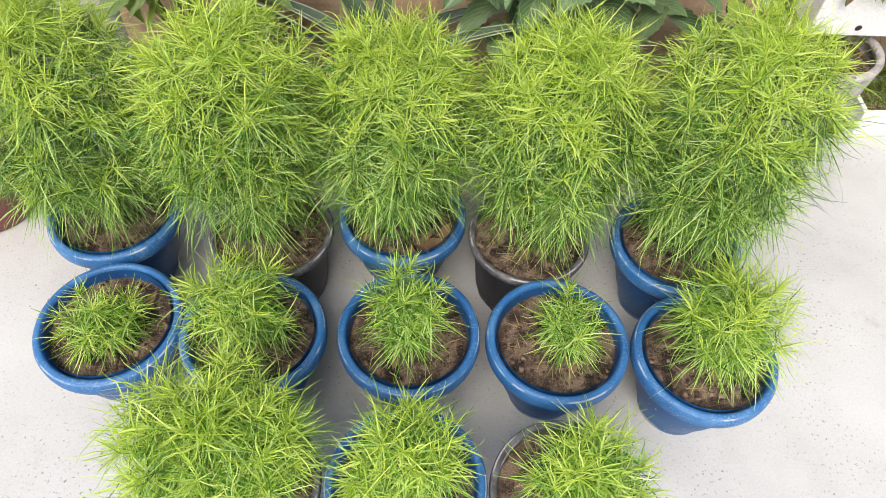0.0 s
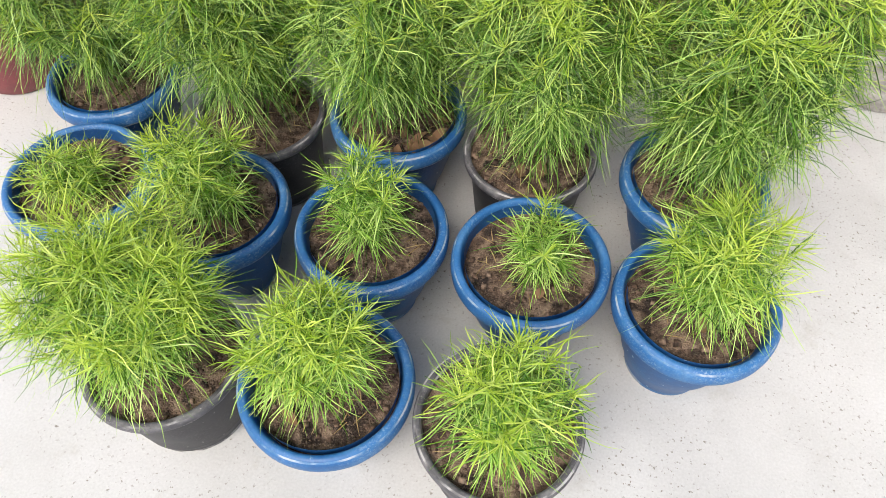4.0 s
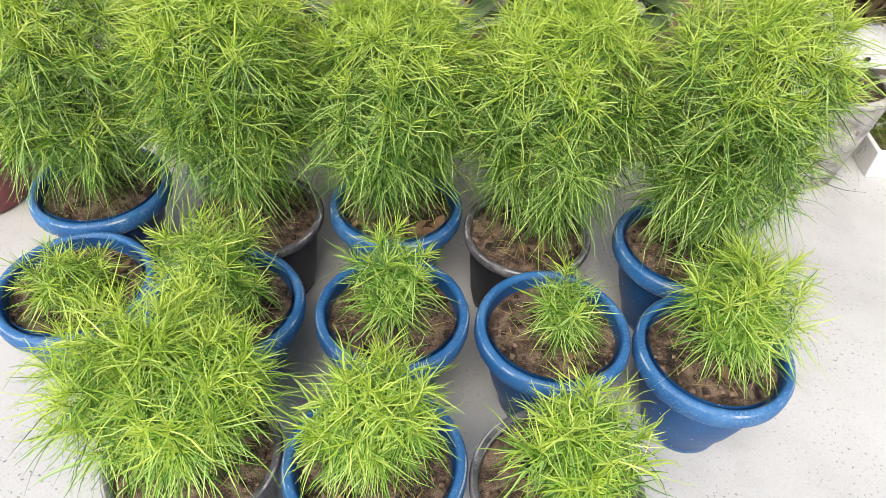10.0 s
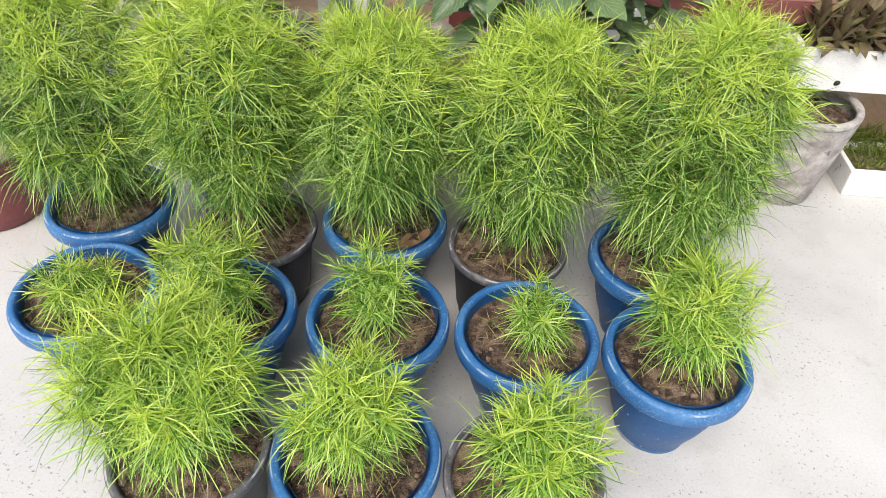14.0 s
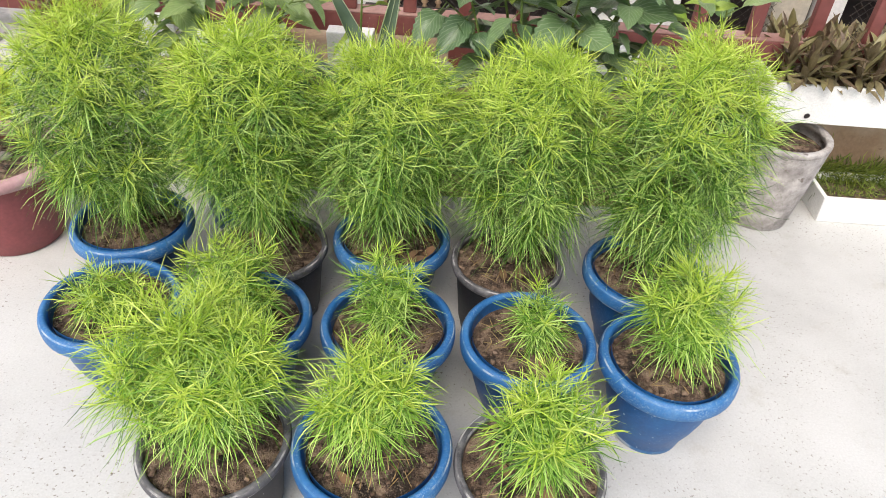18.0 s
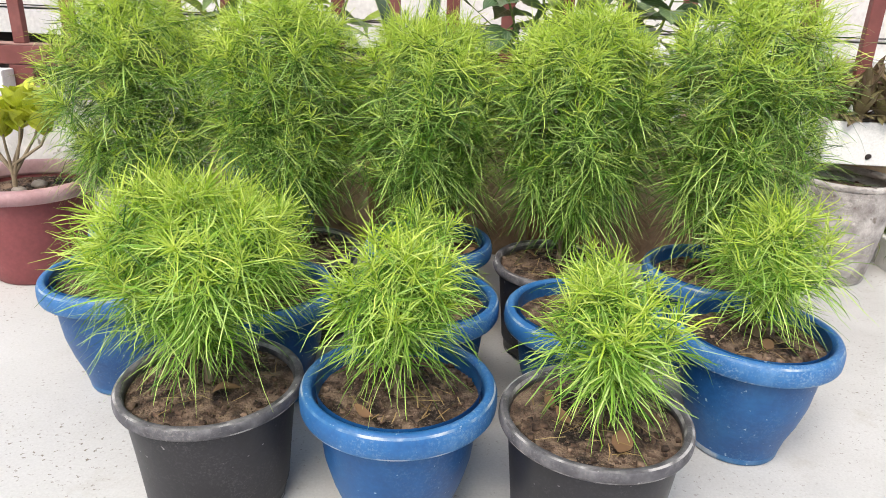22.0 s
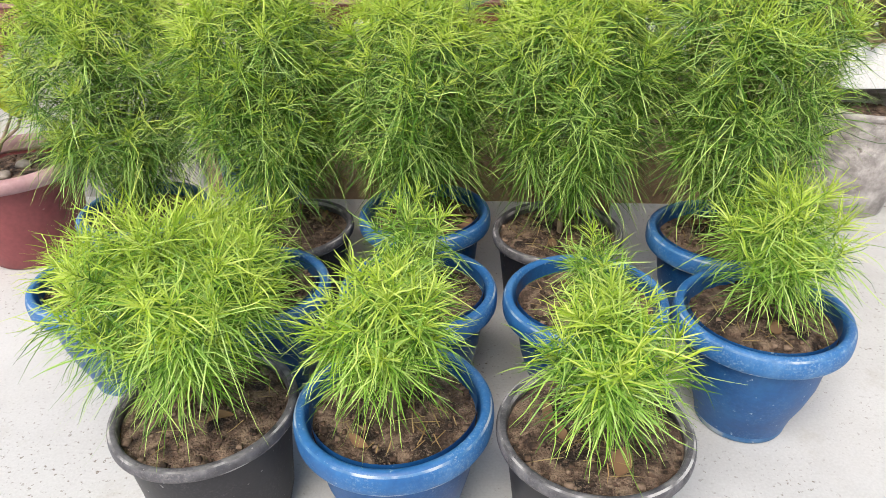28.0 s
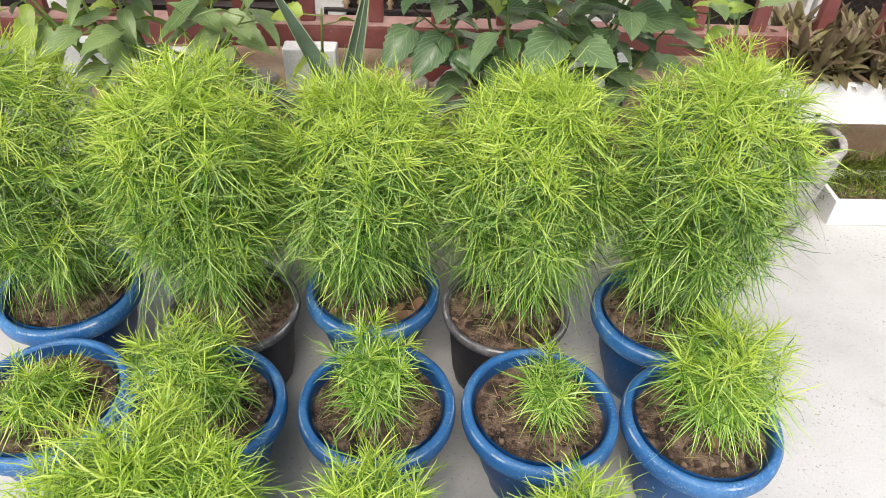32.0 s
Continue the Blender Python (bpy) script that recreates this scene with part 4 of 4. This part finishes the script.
def shrub(at, r, h, material, rim_material, stems, leaf_size, seed, label, mats, pot_name="shrub", slim=1.0):
    """A potted shrub: stems (lists of points), with stalked broad leaves along them."""
    rng = np.random.default_rng(seed)
    e = thing(pot_name, at, label, "potted plant")
    hidden_pot(e, r, h, material, rim_material, seed)
    kinds = [[broad_leaf(1.0, slim * rng.uniform(0.56, 0.72), rng.uniform(0.15, 0.45), rng.uniform(0.10, 0.45), m, 1.6, 16, 0.07) for _ in range(3)] for m in mats]
    for pts, count, lit in stems:
        v, f = tube(pts, np.linspace(0.0055, 0.002, len(pts)), 7)
        branch = place("branch", mesh_of("branch", v, f, M_STEM), e)
        ps = [Vector(p) for p in pts]
        for k in range(count):
            s = (0.45 + 0.57 * (k + rng.uniform(0, 0.8)) / count) * (len(ps) - 1)
            i = min(int(s), len(ps) - 2)
            p = ps[i].lerp(ps[i + 1], min(s - i, 1.0))
            a = k * 2.4 + rng.normal(0, 0.4)
            top = min(1.0, s / (len(ps) - 1))
            way = Vector((math.cos(a), math.sin(a) - 0.25, rng.uniform(-0.85, 0.30) + 0.6 * (top > 0.85)))
            stalk = p + way.normalized() * rng.uniform(0.012, 0.04)
            v, f = tube([tuple(p), tuple(stalk)], [0.0016, 0.0012], 5)
            place("leaf_stalk", mesh_of("leaf_stalk", v, f, M_STEM), branch)
            kind = kinds[1 if rng.uniform() < lit and len(kinds) > 1 else 0]
            place("leaf", kind[rng.integers(3)], branch, aim(stalk, way, rng.uniform(-30, 30), leaf_size * rng.uniform(0.6, 1.2)))
    return e


M_CLAY = worn("brown_clay", [(0.3, (0.17, 0.075, 0.04)), (0.6, (0.26, 0.13, 0.075)), (0.8, (0.34, 0.20, 0.13))], 9.0, 110.0, (0.7, 0.9), 0.3, 0.001)
shrub((0.28, 1.25, 0.0), 0.12, 0.28, M_CLAY, M_CLAY,
      [([(0, 0, 0.25), (-0.06, 0.0, 0.42), (-0.15, -0.02, 0.58), (-0.20, -0.03, 0.74)], 20, 0.0),
       ([(0, 0, 0.25), (-0.02, -0.02, 0.42), (-0.06, -0.05, 0.60), (-0.08, -0.06, 0.80)], 22, 0.0),
       ([(0, 0, 0.25), (0.02, 0.0, 0.42), (0.05, -0.04, 0.60), (0.06, -0.06, 0.78)], 22, 0.05),
       ([(0, 0, 0.25), (0.06, 0.02, 0.40), (0.14, 0.0, 0.58), (0.19, -0.02, 0.76)], 21, 0.0),
       ([(0, 0, 0.25), (0.08, 0.02, 0.38), (0.20, 0.0, 0.52), (0.26, -0.02, 0.66)], 16, 0.0),
       ([(0, 0, 0.25), (-0.08, 0.03, 0.44), (-0.18, 0.02, 0.60), (-0.29, 0.02, 0.69)], 11, 0.05),
       ([(0, 0, 0.25), (0.10, 0.04, 0.45), (0.17, 0.05, 0.64), (0.23, 0.05, 0.84)], 15, 0.0),
       ([(0, 0, 0.25), (-0.05, 0.04, 0.45), (-0.10, 0.05, 0.66), (-0.13, 0.05, 0.88)], 16, 0.1),
       ([(0, 0, 0.25), (0.0, 0.04, 0.45), (0.03, 0.05, 0.66), (0.06, 0.05, 0.92)], 17, 0.1)],
      0.098, 51, "dark-green broad-leaved shrub in a brown clay pot", (M_SHRUB, M_SHRUB_LIT))
shrub((-0.48, 1.26, 0.0), 0.12, 0.30, M_BLUE, M_BLUE_RIM,
      [([(0, 0, 0.28), (-0.05, 0.0, 0.44), (-0.09, -0.02, 0.60), (-0.13, -0.02, 0.76)], 16, 0.1),
       ([(0, 0, 0.28), (-0.02, 0.0, 0.44), (-0.03, -0.03, 0.60), (-0.04, -0.04, 0.78)], 17, 0.1),
       ([(0, 0, 0.28), (0.05, 0.0, 0.42), (0.11, -0.02, 0.55), (0.19, -0.02, 0.64)], 13, 0.0),
       ([(0, 0, 0.28), (0.05, 0.02, 0.46), (0.12, 0.02, 0.64), (0.17, 0.02, 0.82)], 15, 0.15),
       ([(0, 0, 0.28), (0.07, 0.02, 0.46), (0.17, 0.02, 0.62), (0.25, 0.02, 0.78)], 12, 0.3),
       ([(0, 0, 0.28), (-0.02, 0.04, 0.46), (-0.06, 0.05, 0.66), (-0.08, 0.05, 0.86)], 15, 0.2),
       ([(0, 0, 0.28), (-0.08, 0.04, 0.44), (-0.20, 0.03, 0.60), (-0.28, 0.03, 0.74)], 17, 0.7),
       ([(0, 0, 0.28), (-0.10, 0.04, 0.46), (-0.24, 0.03, 0.64), (-0.34, 0.03, 0.80)], 15, 0.9)],
      0.094, 52, "sage-green broad-leaved shrub with lime shoots in a blue pot", (M_SHRUB_MID, M_SHRUB_LIT), slim=0.72)
shrub((-0.17, 1.33, 0.0), 0.08, 0.28, M_CLAY, M_CLAY,
      [([(0, 0, 0.26), (0.01, -0.02, 0.42), (0.02, -0.05, 0.56), (0.03, -0.09, 0.66)], 5, 1.0)],
      0.080, 54, "single lime-leaved shoot in a small clay pot", (M_SHRUB_LIT, M_SHRUB_LIT))
shrub((0.68, 1.22, 0.0), 0.09, 0.25, M_CLAY, M_CLAY,
      [([(0, 0, 0.22), (-0.03, 0.0, 0.38), (-0.05, 0.0, 0.54), (-0.08, 0.0, 0.70)], 16, 0.3),
       ([(0, 0, 0.22), (0.0, 0.0, 0.38), (0.0, 0.0, 0.54), (-0.02, 0.0, 0.71)], 16, 0.5)],
      0.065, 53, "small shrub with pale green leaves in a clay pot", (M_SHRUB_MID, M_SHRUB_LIT))


def agave():
    e = thing("agave", (-0.10, 1.20, 0.0), "striped grey-green agave with cream leaf margins in a clay pot", "potted plant")
    hidden_pot(e, 0.115, 0.40, M_CLAY, M_CLAY, 61)
    leaves = [((0.058, -0.08, 0.40), (-0.073, 0.0, 0.154), 0.40, 0.036, 0.02, 88), ((-0.018, -0.085, 0.40), (0.030, 0.0, 0.14), 0.39, 0.034, 0.01, 92),
              ((-0.02, -0.06, 0.40), (-0.8, 0.0, 1.0), 0.36, 0.038, 0.22, 35), ((-0.02, -0.08, 0.40), (-1.0, -0.20, 0.72), 0.30, 0.036, 0.22, 20),
              ((-0.01, 0.0, 0.40), (-0.9, 0.3, 0.75), 0.28, 0.045, 0.3, 10),
              ((0.03, -0.04, 0.40), (1.0, 0.05, 0.80), 0.34, 0.036, 0.35, 0), ((0.02, 0.02, 0.40), (1.0, 0.5, 0.6), 0.28, 0.045, 0.4, 0)]
    for base, way, length, width, droop, roll in leaves:
        rows, verts, faces = 10, [], []
        edge = [[], []]
        for i in range(rows + 1):
            s = i / rows
            w = width / 2 * (0.75 + 0.5 * s if s < 0.4 else 0.95 * (1 - ((s - 0.4) / 0.6) ** 1.6)) + 0.001
            for k, dz in ((-1, 0.35), (-0.45, 0.05), (0, 0.0), (0.45, 0.05), (1, 0.35)):
                verts.append((k * w, s * length, dz * w - droop * length * s * s))
            for k in (-1, -0.45, 0, 0.45, 1):
                verts.append((k * w, s * length, (0.35 if abs(k) == 1 else -0.10) * w - droop * length * s * s - 0.003 * (1 - s)))
            edge[0].append((-w, s * length, 0.35 * w - droop * length * s * s))
            edge[1].append((w, s * length, 0.35 * w - droop * length * s * s))
        for i in range(rows):
            for k in range(4):
                a = 10 * i + k
                faces.append((a, a + 1, a + 11, a + 10))
                faces.append((a + 15, a + 16, a + 6, a + 5))
        m = aim(base, way, roll)
        leaf = place("leaf", mesh_of("leaf", verts, faces, M_AGAVE), e, m)
        for side in edge:
            v, f = tube(side, [0.0013] * rows + [0.0006], 5)
            place("margin", mesh_of("margin", v, f, M_AGAVE_EDGE), leaf)
        v, f = tube([(0, s * length, -droop * length * s * s + 0.001) for s in np.linspace(0.02, 0.9, 8)], [0.0010] * 7 + [0.0005], 5)
        place("stripe", mesh_of("stripe", v, f, M_AGAVE_EDGE), leaf, None, "pale middle stripe")
    return e


agave()


def red_pot_plant():
    """A succulent of upright yellow-green leaves on forked stems."""
    rng = np.random.default_rng(71)
    e = thing("succulent", (-1.06, 1.09, 0.208), "yellow-green succulent on forked pale stems in a red pot", "plant")
    leaf = [broad_leaf(1.0, rng.uniform(0.62, 0.78), 0.3, rng.uniform(-0.15, 0.1), M_LIME, 1.2) for _ in range(3)]
    for k, (dx, dy, h) in enumerate(((0.0, -0.01, 0.19), (0.05, 0.0, 0.21), (0.10, 0.02, 0.23), (-0.06, 0.0, 0.20), (-0.10, 0.03, 0.18), (0.02, 0.06, 0.22), (0.13, 0.0, 0.20))):
        pts = [(0.0, 0.0, 0.0), (0.003, 0.0, 0.035 + 0.006 * k), (dx * 0.65, dy * 0.65, h * 0.62), (dx, dy, h)]
        v, f = tube(pts, [0.006, 0.005, 0.003, 0.0025], 8)
        st = place("stem", mesh_of("stem", v, f, M_WOODY), e, None, "pale woody stem")
        for j in range(15):
            a = j * 2.4 + k
            s = 1 - 0.75 * j / 15
            b = Vector(pts[2]).lerp(Vector(pts[3]), s)
            place("leaf", leaf[j % 3], st, aim(b, (math.cos(a), math.sin(a), rng.uniform(0.4, 1.8)), rng.uniform(-20, 20), rng.uniform(0.050, 0.075)))
    return e


red_pot_plant()


def flowering_spurge():
    """A thorny plant with long pinkish leaves and one red flower, on the ledge."""
    rng = np.random.default_rng(73)
    e = thing("flowering_plant", (-0.995, 1.48, 0.375), "narrow-leaved plant with a red flower in a small clay pot", "potted plant")
    hidden_pot(e, 0.055, 0.09, M_CLAY, M_CLAY, 74)
    mats = [broad_leaf(1.0, 0.16, 0.4, rng.uniform(0.0, 0.25), m) for m in (M_LIME, M_PURPLE, M_SHRUB_LIT)]
    for k in range(26):
        a = k * 2.4
        place("leaf", mats[k % 3], e, aim((0.01 * math.cos(a), 0.01 * math.sin(a), 0.085 + 0.004 * k), (math.cos(a), math.sin(a), rng.uniform(0.3, 1.6)), 0, rng.uniform(0.07, 0.12)))
    v, f = tube([(0, 0, 0.08), (0.0, -0.02, 0.15), (0.005, -0.04, 0.200)], [0.003, 0.0025, 0.002], 6)
    st = place("flower_stalk", mesh_of("flower_stalk", v, f, M_STEM), e)
    pet = broad_leaf(0.036, 0.013, 0.3, 0.1, M_PETAL, 1.0)
    for k in range(11):
        a = k * 0.9
        place("petal", pet, st, aim((0.005, -0.04, 0.200), (math.cos(a), math.sin(a) - 0.3, 0.5 + 0.5 * (k % 3)), 0, 1.0), "red petal")
    return e


flowering_spurge()


def bronze_plants():
    """Dense bronze-green strap leaves along the upper trough, plant by plant."""
    rng = np.random.default_rng(81)
    leaf = [broad_leaf(1.0, rng.uniform(0.22, 0.30), 0.35, rng.uniform(-0.1, 0.40), M_PURPLE, 1.15) for _ in range(5)]
    stem = mesh_of("stem", *tube([(0, 0, 0), (0.003, 0, 0.03), (0.0, 0.004, 0.085)], [0.006, 0.005, 0.003], 6), M_WOODY)
    k = 0
    for i in range(19):
        for row in range(3):
            x, y = 0.965 + 0.050 * i + rng.normal(0, 0.010), 1.482 + 0.062 * row + rng.normal(0, 0.006)
            e = thing("bronze_plant", (x, y, 0.402), "bronze-green strap-leaved plant crowded in a white trough", "plant", "bronze plants in the trough")
            place("stem", stem, e)
            for j in range(26):
                a = j * 2.4 + k
                h = 0.008 + 0.0036 * j
                over = row == 0 and j < 3
                way = (math.cos(a), -1.2, rng.uniform(-0.5, 0.2)) if over else (math.cos(a), math.sin(a), rng.uniform(0.3, 2.6))
                place("leaf", leaf[(j + k) % 5], e, aim((0.004 * math.cos(a), 0.004 * math.sin(a), h + (0.022 if over else 0.0)), way, rng.uniform(-25, 25), rng.uniform(0.055, 0.09)))
            k += 1


bronze_plants()


def trough_grass():
    rng = np.random.default_rng(91)
    for x, y, n, spread, tall, words in ((1.56, 1.497, 1700, (0.345, 0.040), 0.026, "creeping green grass spilling over a white trough"), (1.56, 1.585, 3600, (0.36, 0.014), 0.110, "thin green grass along the ledge")):
        base = np.stack([rng.uniform(-spread[0], spread[0], n), rng.uniform(-spread[1], spread[1], n), np.full(n, 0.078)], 1)
        way = rng.normal(0, 1, (n, 3))
        way[:, 2] = np.abs(way[:, 2]) + 0.25
        way[:, 1] -= 0.35
        way /= np.linalg.norm(way, axis=1)[:, None]
        up = np.tile(np.array([0.2, 0.3, 0.93]), (n, 1)) + rng.normal(0, 0.4, (n, 3))
        v, f = ribbons(base, way, up, rng.uniform(0.5, 1.3, n) * tall, np.full(n, 0.0032), rng.uniform(0.1, 0.7, n), 3)
        e = place("grass", fast_mesh("grass", v, f, M_GRASS), None, pose(x, y, 0.0))
        tagged(e, words, "grass", kind="stuff")


trough_grass()


# ---- odds and ends on the ledge ----
def foam_block(at, size, turn, label, seed):
    bm = bmesh.new()
    box(bm, (-size[0] / 2, -size[1] / 2, 0), (size[0] / 2, size[1] / 2, size[2]), 0.004)
    for v in bm.verts:
        v.co += Vector((noise.noise(v.co * 12 + Vector((seed, 0, 0))), noise.noise(v.co * 12 + Vector((0, seed, 0))), 0)) * 0.004
    ob = part("foam_block", bm, M_FOAM, None)
    ob.matrix_basis = pose(*at, 0, 0, turn)
    return tagged(ob, label, "foam block")


foam_block((-0.716, 1.468, 0.378), (0.100, 0.05, 0.105), 6, "white foam block standing on the ledge", 1)
foam_block((-1.43, 1.475, 0.372), (0.24, 0.06, 0.075), 2, "white foam block lying on the grey ledge", 6)
foam_block((-0.545, 1.50, 0.370), (0.16, 0.05, 0.080), -4, "long white foam block behind the shrub", 2)
foam_block((-0.204, 1.478, 0.370), (0.122, 0.05, 0.108), 0, "small white foam box under the fence rail", 3)
foam_block((0.485, 1.478, 0.370), (0.16, 0.035, 0.112), 3, "white foam board under the fence rail", 4)
foam_block((0.36, 1.472, 0.370), (0.07, 0.045, 0.085), -12, "broken white foam piece on the ledge", 5)


def rubble(x, y, r, seed):
    bm = bmesh.new()
    bmesh.ops.create_icosphere(bm, subdivisions=3, radius=1.0)
    for v in bm.verts:
        v.co *= 1 + 0.35 * noise.noise(v.co * 1.1 + Vector((seed * 3.1, 0, 0))) + 0.12 * noise.noise(v.co * 3.5 + Vector((0, seed, 0)))
        v.co = Vector((v.co.x * r, v.co.y * r * 0.7, v.co.z * r * 0.5))
    ob = part("stone", bm, M_PEBBLE, None, "", True)
    ob.matrix_basis = pose(x, y, 0.375 + r * 0.32, 0, 0, seed * 47)
    return tagged(ob, "pale broken stone lying on the ledge", "stone", "stones on the ledge")


for k, (x, r) in enumerate(((-0.33, 0.045), (-0.09, 0.04), (0.03, 0.045), (0.14, 0.055), (0.22, 0.045), (-0.41, 0.04), (-1.20, 0.045), (-1.10, 0.03))):
    rubble(x, 1.475, r, k + 1)
